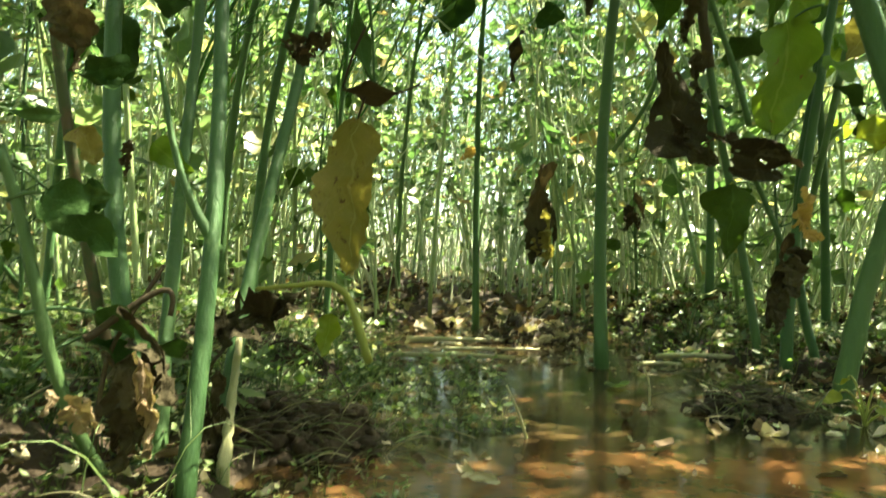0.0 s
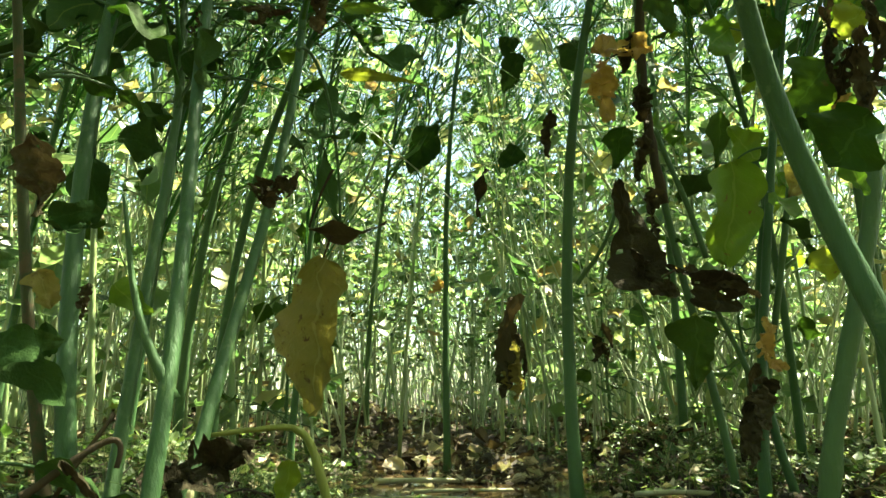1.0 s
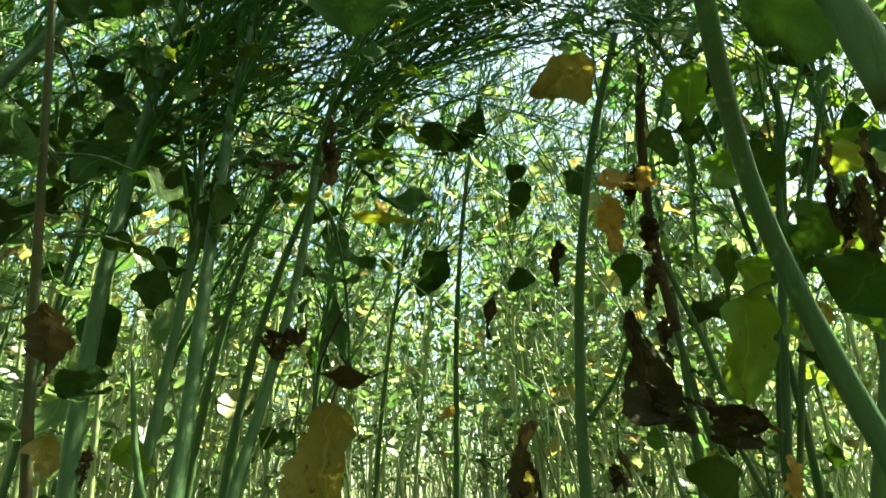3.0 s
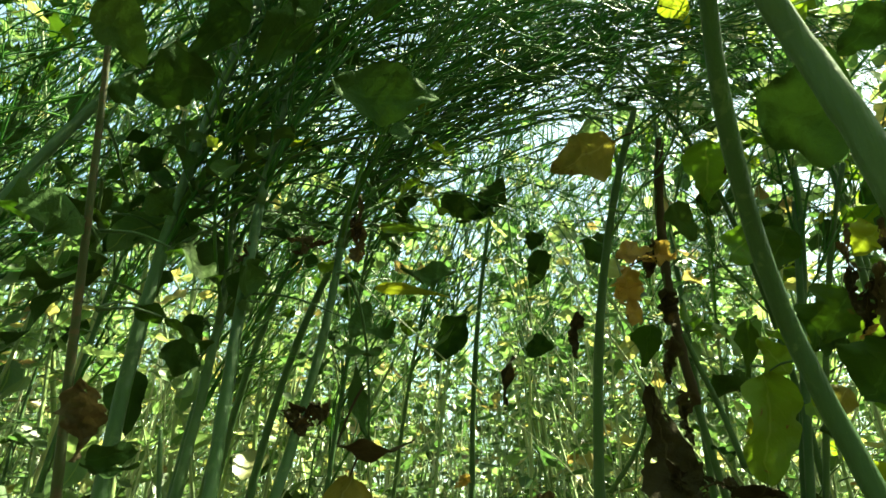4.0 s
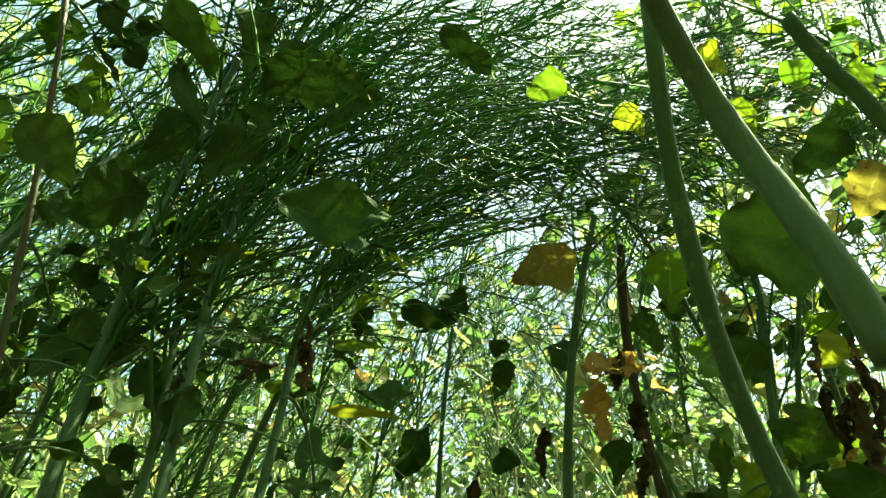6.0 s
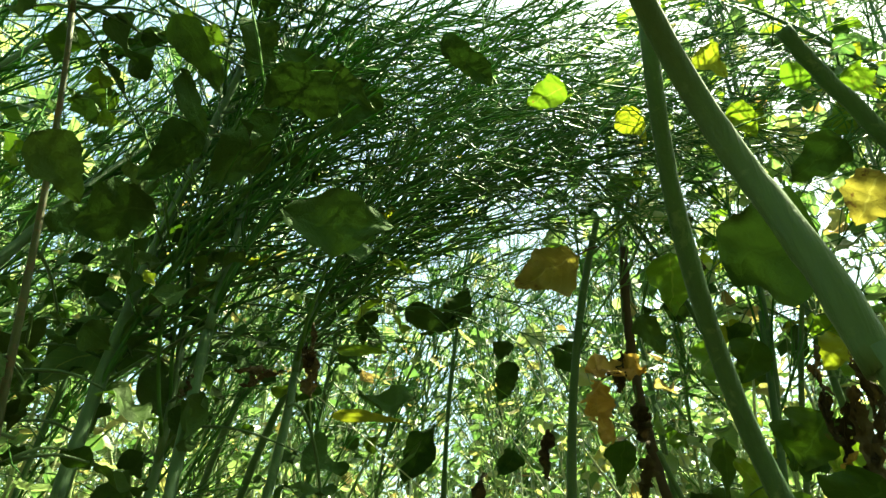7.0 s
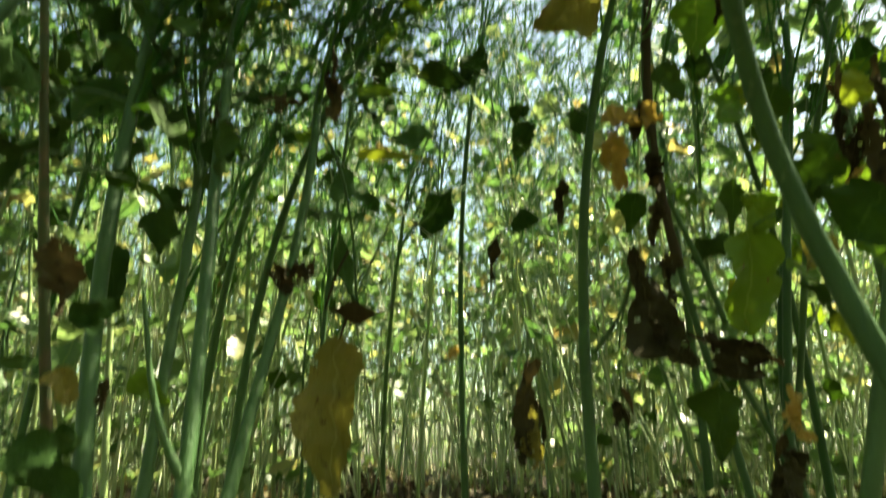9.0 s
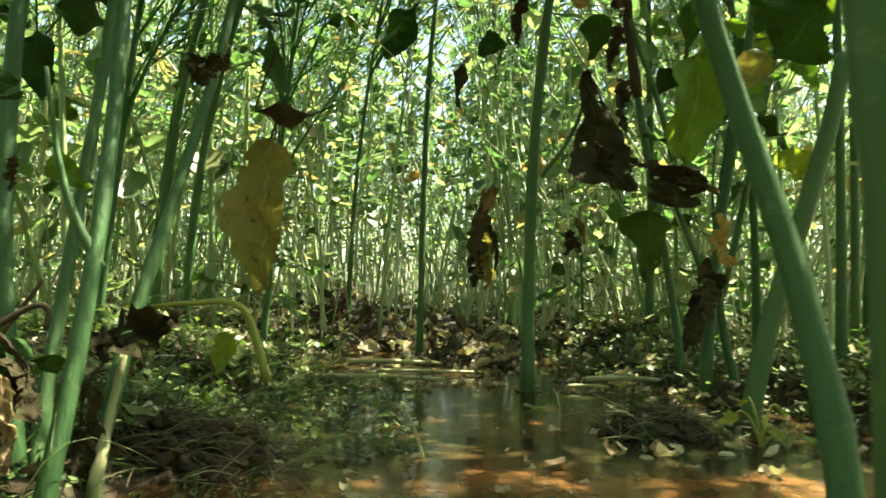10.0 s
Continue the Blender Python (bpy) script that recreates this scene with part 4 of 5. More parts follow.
leaf(plant_b, (0.001, 0.565, 0.416), (0.076, 0.573, 0.410), 0.011, M_LEAF_YELLOW, facing=(0.15, -0.89, -0.44), droop=0.06, shape=0.65)
leaf(plant_k, (0.410, 0.572, 0.366), (0.431, 0.559, 0.366), 0.024, M_LEAF, facing=(-0.65, -0.33, -0.68), droop=0.06, shape=0.65)
leaf(plant_k, (0.397, 0.482, 0.384), (0.377, 0.506, 0.350), 0.047, M_LEAF_OLIVE, facing=(-0.45, -0.78, -0.43), droop=0.06, shape=0.65)
leaf(plant_h, (0.197, 0.974, 0.663), (0.229, 0.967, 0.669), 0.033, M_LEAF, facing=(0.01, -0.85, -0.53), droop=0.06, shape=0.65)
leaf(plant_g, (0.229, 1.027, 0.517), (0.201, 1.041, 0.485), 0.037, M_LEAF, facing=(-0.05, -0.96, -0.26), droop=0.06, shape=0.65)
leaf(plant_m, (0.058, 0.818, 0.652), (0.137, 0.825, 0.636), 0.040, M_LEAF, facing=(-0.35, -0.85, -0.39), droop=0.06, shape=0.65)

for at, to, wide, facing in [((-0.045, 0.40, 0.62), (-0.085, 0.42, 0.55), 0.045, (0.4, -0.8, -0.4)), 
                             ((-0.10, 0.40, 0.60), (-0.15, 0.41, 0.56), 0.03, (0.5, -0.7, -0.5)), ((-0.02, 0.42, 0.72), (-0.05, 0.44, 0.66), 0.046, (0.2, -0.7, -0.7)), ((0.03, 0.45, 0.71), (0.0, 0.47, 0.65), 0.042, (0.1, -0.7, -0.7)), ((-0.06, 0.40, 0.74), (-0.08, 0.42, 0.68), 0.04, (0.3, -0.7, -0.7)),
                             ((-0.12, 0.38, 0.65), (-0.09, 0.40, 0.59), 0.022, (0.3, -0.8, -0.5)), ((-0.01, 0.40, 0.68), (0.04, 0.42, 0.65), 0.03, (0.0, -0.7, -0.7))]:
    leaf(plant_c, at, to, wide, M_LEAF, facing, stem_to=(at[0] - 0.02, at[1] + 0.05, at[2] + 0.03), droop=0.06, shape=0.65)

plant_o = plant(0.480, 0.752, "slim upright mustard plant with a plain green stalk")
stalk(plant_o, [(0.480, 0.752, 0.000), (0.433, 0.816, 0.216), (0.523, 0.765, 0.416), (0.506, 0.703, 0.639)], 0.005, 0.0035)
crown(plant_o, [(0.480, 0.752, 0.000), (0.433, 0.816, 0.216), (0.523, 0.765, 0.416), (0.506, 0.703, 0.639)], 0.7, 2, 0.35, 28, 0.2)

plant_p = plant(0.493, 0.906, "slim upright mustard plant with a plain green stalk")
stalk(plant_p, [(0.493, 0.906, 0.000), (0.563, 0.887, 0.238), (0.571, 0.863, 0.484), (0.626, 0.786, 0.700)], 0.005, 0.0035)
crown(plant_p, [(0.493, 0.906, 0.000), (0.563, 0.887, 0.238), (0.571, 0.863, 0.484), (0.626, 0.786, 0.700)], 0.7, 2, 0.35, 28, 0.2)
stalk(plant_k, [(0.441, 0.736, 0.103), (0.429, 0.743, 0.168), (0.412, 0.746, 0.196), (0.404, 0.746, 0.222)], 0.0036, 0.0026, name="side_shoot")
stalk(plant_l, [(0.410, 0.775, 0.283), (0.388, 0.773, 0.372), (0.365, 0.768, 0.410), (0.357, 0.762, 0.439)], 0.0036, 0.003, name="side_shoot")
stalk(plant_g, [(0.262, 0.808, 0.258), (0.272, 0.803, 0.277), (0.297, 0.795, 0.295), (0.306, 0.780, 0.343)], 0.003, 0.0022, name="side_shoot")
leafy(plant_o, [(0.433, 0.816, 0.216), (0.506, 0.703, 0.639)], 0.10, 14, 0.045, [M_LEAF, M_LEAF_YELLOW], 620)
leafy(plant_p, [(0.563, 0.887, 0.238), (0.626, 0.786, 0.700)], 0.10, 14, 0.045, [M_LEAF_YELLOW, M_LEAF], 621)


# ---- the field ----
LEAN = np.array([0.55, -0.1, 0.0])


def field_plant(seed, tall, leaves, arms=11, pods=15, more=0.0, fine=True):
    """A ripening mustard plant: stem, thin leaning branches with pods, and leaves, as separate pieces round its foot. fine: for the nearer ones."""
    rng = np.random.default_rng(seed)
    bend = rng.normal(size=2) * 0.09 + LEAN[:2] * 0.10
    top = np.array([bend[0], bend[1], tall])
    c = [np.zeros(3), np.array([rng.normal() * 0.03, rng.normal() * 0.03, tall * 0.33]), top * [0.6, 0.6, 0.7] + [rng.normal() * 0.03, rng.normal() * 0.03, 0], top]
    n = 12 if fine else 7
    line = arc(c, n)
    r0 = 0.0030 + 0.0030 * rng.random()
    line[0][2] -= 0.04
    stem = Geo().add(*tube(line, np.linspace(r0, 0.0014, n), 6 if fine else 5, caps=False))
    line[0][2] += 0.04
    branches, blades = [], []

    def on(path, q):
        i = min(len(path) - 2, int(q * (len(path) - 1)))
        return path[i] + (path[i + 1] - path[i]) * (q * (len(path) - 1) - i)

    for k in range(arms):
        u = 0.42 + 0.58 * (k + rng.random()) / arms
        at = on(line, u)
        a = rng.random() * 6.28
        way = unit(np.array([np.cos(a), np.sin(a), 0]) * 0.55 + LEAN * (0.3 + 0.7 * rng.random()) + [0, 0, 0.95])
        length = (0.24 + 0.30 * rng.random()) * (1.25 - 0.5 * u)
        b = arc([at, at + way * length * 0.35, at + way * length * 0.7, at + way * length + LEAN * 0.25 * length], 7 if fine else 4)
        g = Geo().add(*tube(b, np.linspace(0.0020, 0.0009, len(b)), 4 if fine else 3, caps=False))
        for _ in range(pods):
            s = on(b, 0.25 + 0.75 * rng.random())
            a = rng.random() * 6.28
            d = unit(way * 1.1 + np.array([np.cos(a), np.sin(a), 0.3]) * 0.6)
            pod = 0.035 + 0.035 * rng.random() if rng.random() < 0.7 else 0.09 + 0.08 * rng.random()
            e = s + d * pod + LEAN * 0.2 * pod
            if fine:
                g.add(*tube(np.array([s, s + d * pod * 0.4 + [0, 0, 0.1 * pod], e]), [0.0006, 0.0012, 0.0004], 3, caps=False))
            else:
                g.add(*tube(np.array([s, e]), [0.0013, 0.0005], 3, caps=False))
        branches.append(g)
    for k in range(leaves):
        u = 0.2 + 0.78 * rng.random()
        at = on(line, u) if fine or k % 5 < 2 else np.concatenate(branches[k % arms].v)[3 * int(4 * rng.random())]
        a = rng.random() * 6.28
        out = np.array([np.cos(a), np.sin(a), 0.0])
        size = (0.020 + more + 0.034 * rng.random() ** 1.5) * (1.25 - 0.45 * u)
        foot = at + out * (0.02 + 0.09 * rng.random()) + [0, 0, 0.02] if fine else at
        tip = foot + unit(out * (0.4 + rng.random()) + [0, 0, -0.9 + 1.0 * rng.random()]) * size
        g = Geo().add(*blade(foot, tip, size * (0.55 + 0.3 * rng.random()), [0.3 * out[0], 0.3 * out[1] - 0.2, 1.0], rng, nu=4 if fine else 3, nv=4 if fine else 2, fold=0.3, droop=0.1, ragged=0.12, shape=0.65))
        if fine:
            g.add(*tube(np.array([at, foot]), [0.0010, 0.0007], 3, caps=False))
        blades.append(g)
    return stem, branches, blades


KINDS = [field_plant(7 + k, 0.95 + 0.08 * k, 37 + k % 3, 10, 15, 0.004) for k in range(6)]
OPEN_KINDS = [field_plant(27 + k, 0.95 + 0.07 * k, 55 + k % 3, 6, 6, 0.013, False) for k in range(8)]
PLAIN_KINDS = [field_plant(47 + k, 1.0 + 0.07 * k, 16, 5, 0, 0.05, False) for k in range(5)]
MODELS = []
for k, (stem, branches, blades) in enumerate(KINDS):
    model = thing("mustard_plant", (0, 0, 0), "slender green mustard plant with thin leaning pod branches", "plant", "mustard plants of the field")
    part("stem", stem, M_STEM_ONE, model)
    for g in branches:
        part("branch", g, M_BRANCH, model)
    for g in blades:
        part("leaf", g, M_LEAF_FIELD_ONE, model)
    MODELS.append(model)

field_rng = np.random.default_rng(42)


def spots(n, x0, x1, y0, y1, keep, gap):
    """Scattered places of plants, no two nearer than gap."""
    out = []
    for _ in range(n * 6):
        x, y = x0 + (x1 - x0) * field_rng.random(), y0 + (y1 - y0) * field_rng.random()
        if keep(x, y) and all((x - a) ** 2 + (y - b) ** 2 > gap * gap for a, b in out[-400:]):
            out.append((x, y))
        if len(out) >= n:
            break
    return out


def turned(rng, size):
    a, tilt, b = rng.random() * 6.28, rng.normal() * 0.15, rng.random() * 6.28
    return np.array(Euler((tilt * math.cos(b), tilt * math.sin(b), a * 0.25)).to_matrix()) * size


near_spots = spots(76, -1.2, 1.4, 0.7, 2.0, lambda x, y: wet(np.array(x), np.array(y)) < 0.3 and y > (1.15 if -0.3 < x < 0.6 else 0.7) and abs(x - 0.1) < 0.35 + 0.66 * y and (x < 0.35 or field_rng.random() < 0.4), 0.08)
for i, (x, y) in enumerate(near_spots):
    m = turned(field_rng, 0.85 + 0.3 * field_rng.random())
    pose_m = Matrix.Translation((x, y, float(ground_height(np.array(x), np.array(y))) - 0.005)) @ Matrix([list(r) for r in m]).to_4x4()
    if i < len(MODELS):
        MODELS[i].matrix_basis = pose_m
    else:
        copy_thing(MODELS[i % len(MODELS)], pose_m)

far_spots = spots(520, -4.2, 4.4, 1.9, 5.2, lambda x, y: abs(x - 0.1) < 0.4 + 0.68 * y, 0.06)
far_spots += spots(330, -7.5, 7.7, 5.2, 9.5, lambda x, y: abs(x - 0.1) < 0.4 + 0.68 * y, 0.08)
distant_spots = spots(280, -13.0, 13.2, 9.5, 16.0, lambda x, y: abs(x - 0.1) < 0.4 + 0.68 * y, 0.1)
# unseen plants beside and behind the camera, added to shade the near ones
side_spots = spots(300, -1.9, 2.1, -1.6, 1.1, lambda x, y: (y < -0.22 and abs(x) < 1.7) or abs(x - 0.1) > 0.5 + 0.68 * max(y, 0), 0.06)
wide_spots = spots(950, -5.2, 5.4, -4.6, 7.0, lambda x, y: abs(x - 0.1) > 0.4 + 0.68 * y and not (abs(x) < 1.8 and -1.5 < y < 1.1), 0.12)
all_stems, all_branches, all_leaves = Geo(), Geo(), Geo()
for group_spots, kinds in ((far_spots + side_spots, OPEN_KINDS), (distant_spots + wide_spots, PLAIN_KINDS)):
    for i, (x, y) in enumerate(group_spots):
        stem, branches, blades = kinds[i % len(kinds)]
        m, at = turned(field_rng, 0.85 + 0.3 * field_rng.random()), np.array([x, y, 0.01])
        for target, pieces in ((all_stems, [stem]), (all_branches, branches), (all_leaves, blades)):
            for g in pieces:
                moved = g.moved(m, at)
                target.add(moved.v[0], moved.f[0], moved.uv[0])
thin = []
for k in range(24):
    rng = np.random.default_rng(800 + k)
    tall = 0.45 + 0.75 * rng.random()
    lean = rng.normal(size=2) * 0.3
    end = np.array([lean[0] * tall, lean[1] * tall, tall])
    line = arc([np.array([0, 0, -0.02]), np.array([0, 0, tall * 0.3]), end - [0, 0, tall * 0.35], end], 7)
    r = 0.0013 + 0.0024 * rng.random()
    blades = Geo()
    for _ in range(8):
        at = line[1 + int(5.99 * rng.random())]
        a = rng.random() * 6.28
        out = np.array([math.cos(a), math.sin(a), 0.0])
        size = 0.022 + 0.04 * rng.random() ** 1.5
        base = at
        blades.add(*blade(base, base + unit(out + [0, 0, rng.normal() * 0.6]) * size, size * 0.65, [out[0] * 0.3, -0.2, 1.0], rng, nu=2, nv=2, fold=0.3, shape=0.65))
    thin.append((Geo().add(*tube(line, np.linspace(r, r * 0.4, 7), 4, caps=False)), blades))
for i, (x, y) in enumerate(spots(46, -0.5, 1.4, 1.95, 3.3, lambda x, y: True, 0.1)):
    stem, branches, blades = OPEN_KINDS[i % len(OPEN_KINDS)]
    m, at = turned(field_rng, 1.15 + 0.25 * field_rng.random()), np.array([x, y, 0.01])
    for target, pieces in ((all_stems, [stem]), (all_branches, branches), (all_leaves, blades)):
        for g in pieces:
            moved = g.moved(m, at)
            target.add(moved.v[0], moved.f[0], moved.uv[0])
# more unseen plants added behind the camera, to keep sky light off near stalks
for i, (x, y) in enumerate(spots(30, -0.8, 1.0, -1.1, -0.25, lambda x, y: True, 0.1)):
    stem, branches, blades = OPEN_KINDS[i % len(OPEN_KINDS)]
    m, at = turned(field_rng, 1.0 + 0.2 * field_rng.random()), np.array([x, y, 0.01])
    for target, pieces in ((all_stems, [stem]), (all_branches, branches), (all_leaves, blades)):
        for g in pieces:
            moved = g.moved(m, at)
            target.add(moved.v[0], moved.f[0], moved.uv[0])
for i in range(1700):
    y = 1.2 + 5.5 * field_rng.random() ** 1.6
    x = 0.1 + (0.3 + 0.66 * y) * (2 * field_rng.random() - 1)
    if y < 2.6 and wet(np.array(x), np.array(y)) > 0.3:
        continue
    stem, blades = thin[i % len(thin)]
    m, at = turned(field_rng, 0.8 + 0.4 * field_rng.random()), np.array([x, y, float(ground_height(np.array(x), np.array(y)))])
    m = m @ np.array(Euler((0, 0, field_rng.random() * 6.28)).to_matrix())
    for target, g in ((all_stems, stem), (all_leaves, blades)):
        moved = g.moved(m, at)
        target.add(moved.v[0], moved.f[0], moved.uv[0])
far = thing("mustard_field", (0, 0, 0), "dense stand of green and yellowing mustard plants", "plants", kind="stuff")
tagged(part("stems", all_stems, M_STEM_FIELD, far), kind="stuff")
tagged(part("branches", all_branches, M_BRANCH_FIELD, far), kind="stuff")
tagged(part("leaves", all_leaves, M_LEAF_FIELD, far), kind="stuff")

# leafy plants that catch the light; the last two are added beside the view to cast shade
for k, (x, y, top, low, many) in enumerate([(0.66, 0.86, 1.5, 0.6, 90), (0.95, 0.8, 1.45, 0.6, 56), (0.5, 1.14, 1.45, 0.5, 84), (0.8, 1.05, 1.6, 0.65, 80), (0.95, 1.25, 1.3, 0.45, 26), (1.25, 0.95, 1.4, 0.6, 24), (-0.8, 1.1, 1.15, 0.45, 20), (0.80, 0.5, 1.3, 0.7, 56), (0.66, 0.3, 1.25, 0.75, 50)]):
    bush = plant(x, y, "mustard plant with many broad yellow-green leaves glowing in the sun", "leafy mustard plants")
    c = [(x, y, 0.0), (x + 0.02, y, top * 0.35), (x - 0.03, y + 0.02, top * 0.7), (x + 0.03, y, top)]
    stalk(bush, c, 0.007, 0.003, n=16, sides=8)
    leafy(bush, [(x, y, low), (x + 0.03, y, top)], 0.2, many, 0.058, [M_LEAF_YELLOW, M_LEAF_FIELD_ONE, M_LEAF_FIELD_ONE, M_LEAF_FIELD_ONE, M_LEAF, M_LEAF_FIELD_ONE], 500 + k)
    if y > 0.7 and x > 0.4:
        leafy(bush, [(x, y, 1.0), (x + 0.03, y, top)], 0.3, 30, 0.052, [M_LEAF_YELLOW, M_LEAF_FIELD_ONE, M_LEAF_FIELD_ONE], 640 + k)
    crown(bush, c, 0.55, 6 if y < 0.6 else 2, 0.4, 30, 0.3)

for x, y, top, lean in [(-0.26, 0.78, 0.85, 0.10), (-0.46, 0.86, 0.95, 0.12), (-0.12, 1.0, 0.85, 0.08), (-0.62, 0.72, 0.9, 0.14), (-0.36, 1.15, 0.9, 0.12), (-0.75, 0.9, 0.95, 0.12)]:
    rising = plant(x, y, "mustard plant with steep dark podded branches in the shade", "shaded mustard plants")
    c = [(x, y, 0.0), (x + lean * 0.2, y, top * 0.35), (x + lean * 0.5, y, top * 0.7), (x + lean, y, top)]
    stalk(rising, c, 0.0055, 0.002, n=16, sides=8)
    crown(rising, c, 0.3, 16, 0.38, 20, 0.2, pods=14)
    leafy(rising, [(x + lean * 0.3, y, 0.42), c[3]], 0.12, 30, 0.042, [M_LEAF, M_LEAF_OLIVE, M_LEAF, M_LEAF_FIELD_ONE], 540 + int(x * -100))

for x, y, top, lean in [(0.02, 1.42, 1.05, 0.12), (0.24, 1.5, 1.1, 0.05)]:
    slender = plant(x, y, "slender mustard plant, pale podded branches fanning against the sky", "slender mustard plants")
    c = [(x, y, 0.0), (x + lean * 0.2, y, top * 0.35), (x + lean * 0.5, y, top * 0.7), (x + lean, y, top)]
    stalk(slender, c, 0.0042, 0.002, M_STEM_ONE, n=16, sides=8)
    crown(slender, c, 0.5, 24, 0.42, 34, 0.3, pods=14)
    leafy(slender, [c[2], (x + lean, y, top + 0.2)], 0.14, 18, 0.04, [M_LEAF_FIELD_ONE], 580 + int(100 * x))

arched = plant(-0.4, 0.45, "tall mustard plant bowed over, its podded branches forming a roof")
c = [(-0.40, 0.45, 0.0), (-0.39, 0.5, 0.5), (-0.28, 0.6, 0.85), (0.02, 0.72, 1.02)]
stalk(arched, c, 0.008, 0.003)
crown(arched, c, 0.45, 48, 0.55, 24, 0.8, ahead=0.15)
leafy(arched, [(-0.3, 0.58, 0.75), (0.0, 0.7, 1.0)], 0.14, 14, 0.045, [M_LEAF, M_LEAF_OLIVE], 520)


bowed = plant(-0.28, 1.0, "mustard plant bowed over the water under its own pods")
c = [(-0.28, 1.0, 0.0), (-0.27, 0.98, 0.55), (-0.12, 0.92, 0.95), (0.30, 0.84, 1.14)]
stalk(bowed, c, 0.007, 0.003)
crown(bowed, c, 0.4, 42, 0.5, 26, 0.6, ahead=-0.05)
leafy(bowed, [(-0.1, 0.92, 0.9), (0.3, 0.84, 1.14)], 0.12, 8, 0.04, [M_LEAF, M_LEAF_YELLOW], 521)


screen = plant(-0.62, 0.5, "mustard plant leaning in, dark podded branches crossing the bright sky")
c = [(-0.62, 0.5, 0.0), (-0.6, 0.5, 0.4), (-0.5, 0.52, 0.75), (-0.28, 0.55, 1.0)]
stalk(screen, c, 0.006, 0.0025)
crown(screen, c, 0.3, 22, 0.5, 26, 0.5, ahead=0.0)
leafy(screen, [(-0.5, 0.52, 0.75), (-0.28, 0.55, 1.0)], 0.14, 16, 0.045, [M_LEAF, M_LEAF_OLIVE, M_LEAF_FIELD_ONE], 524)


drooping = plant(-0.2, 0.9, "mustard plant hanging low over the furrow, its pods brushing its neighbours")
c = [(-0.2, 0.9, 0.0), (-0.19, 0.88, 0.5), (-0.04, 0.8, 0.76), (0.24, 0.74, 0.87)]
stalk(drooping, c, 0.0065, 0.0025)
crown(drooping, c, 0.5, 46, 0.46, 26, 0.45, ahead=-0.02)


leaning = plant(0.62, 1.0, "mustard plant leaning into the light, its podded tops crossing its neighbours")
c = [(0.62, 1.0, 0.0), (0.6, 0.95, 0.45), (0.5, 0.85, 0.78), (0.28, 0.74, 0.9)]
stalk(leaning, c, 0.0065, 0.0025)
crown(leaning, c, 0.4, 7, 0.36, 34, 0.35, ahead=-0.05)
crossing = plant(0.98, 0.62, "tall mustard plant leaning across, with podded tops and yellowing leaves")
over = [(0.98, 0.62, 0.0), (0.97, 0.6, 0.5), (0.85, 0.6, 0.85), (0.55, 0.62, 1.08)]
stalk(crossing, over, 0.007, 0.0025)
crown(crossing, over, 0.45, 9, 0.42, 32, -0.25)
leafy(crossing, [(0.85, 0.6, 0.8), (0.5, 0.64, 1.05)], 0.16, 34, 0.045, [M_LEAF_FIELD_ONE, M_LEAF_YELLOW, M_LEAF_FIELD_ONE, M_LEAF_FIELD_ONE], 523)
leafy(leaning, [(0.55, 0.9, 0.6), (0.35, 0.78, 0.88)], 0.13, 10, 0.045, [M_LEAF_FIELD_ONE, M_LEAF_YELLOW, M_LEAF], 522)

for k, (x, y, top) in enumerate([(-0.55, 0.95, 0.6), (-0.18, 1.25, 0.5), (0.62, 1.15, 0.5), (0.42, 1.3, 0.45)]):
    low = plant(x, y, "low young mustard plant with small pale green leaves", "young mustard plants")
    stalk(low, [(x, y, 0.0), (x + 0.02, y, top * 0.35), (x - 0.03, y + 0.02, top * 0.7), (x + 0.04, y, top)], 0.0035, 0.0015, n=12, sides=6)
    leafy(low, [(x, y, 0.05), (x + 0.02, y, top)], 0.12, 34, 0.036, [M_LEAF_FIELD_ONE, M_LEAF_FIELD_ONE, M_LEAF_OLIVE], 560 + k)


# ---- the ground cover ----
cover_rng = np.random.default_rng(9)


def bank_spot(x0, x1, y0, y1, limit=0.35):
    while True:
        x, y = x0 + (x1 - x0) * cover_rng.random(), y0 + (y1 - y0) * cover_rng.random() ** 1.3
        if wet(np.array(x), np.array(y)) <= limit:
            return x, y


def scrap(seed, n=3):
    rng = np.random.default_rng(seed)
    tip = np.array([1.0, 0.0, 0.35 * rng.normal()])
    return Geo().add(*blade((0, 0, 0.02), tip, 0.4 + 0.35 * rng.random(), unit(rng.normal(size=3) * 0.5 + [0, 0, 1]), rng, nu=n, nv=n, curl=0.9, crumple=0.08, ragged=0.3, wave=0.2, twist=0.4))


SCRAPS = [scrap(300 + k) for k in range(30)]
FINE_SCRAPS = [scrap(340 + k, 8) for k in range(16)]


def rows(count, x0, x1, y0, y1, size, lift, limit, floor=0.0):
    out = []
    for _ in range(count):
        x, y = bank_spot(x0, x1, y0, y1, limit)
        z = max(float(ground_height(np.array(x), np.array(y))), floor)
        out.append((x, y, z + lift * cover_rng.random(), size * (0.35 + cover_rng.random())))
    return out


def litter(count, x0, x1, y0, y1, size, lift, limit=0.35):
    """Dry curled leaf scraps lying on the ground, finer where the camera comes near."""
    return scattered(FINE_SCRAPS if y1 < 1.31 else SCRAPS, rows(count, x0, x1, y0, y1, size, lift, limit), cover_rng)


def joined(*geos):
    g = Geo()
    for h in geos:
        for v, f, uv in zip(h.v, h.f, h.uv):
            g.v.append(v), g.uv.append(uv)
            g.f.append(f + g.count - f.min())
            g.count += len(v)
    return g


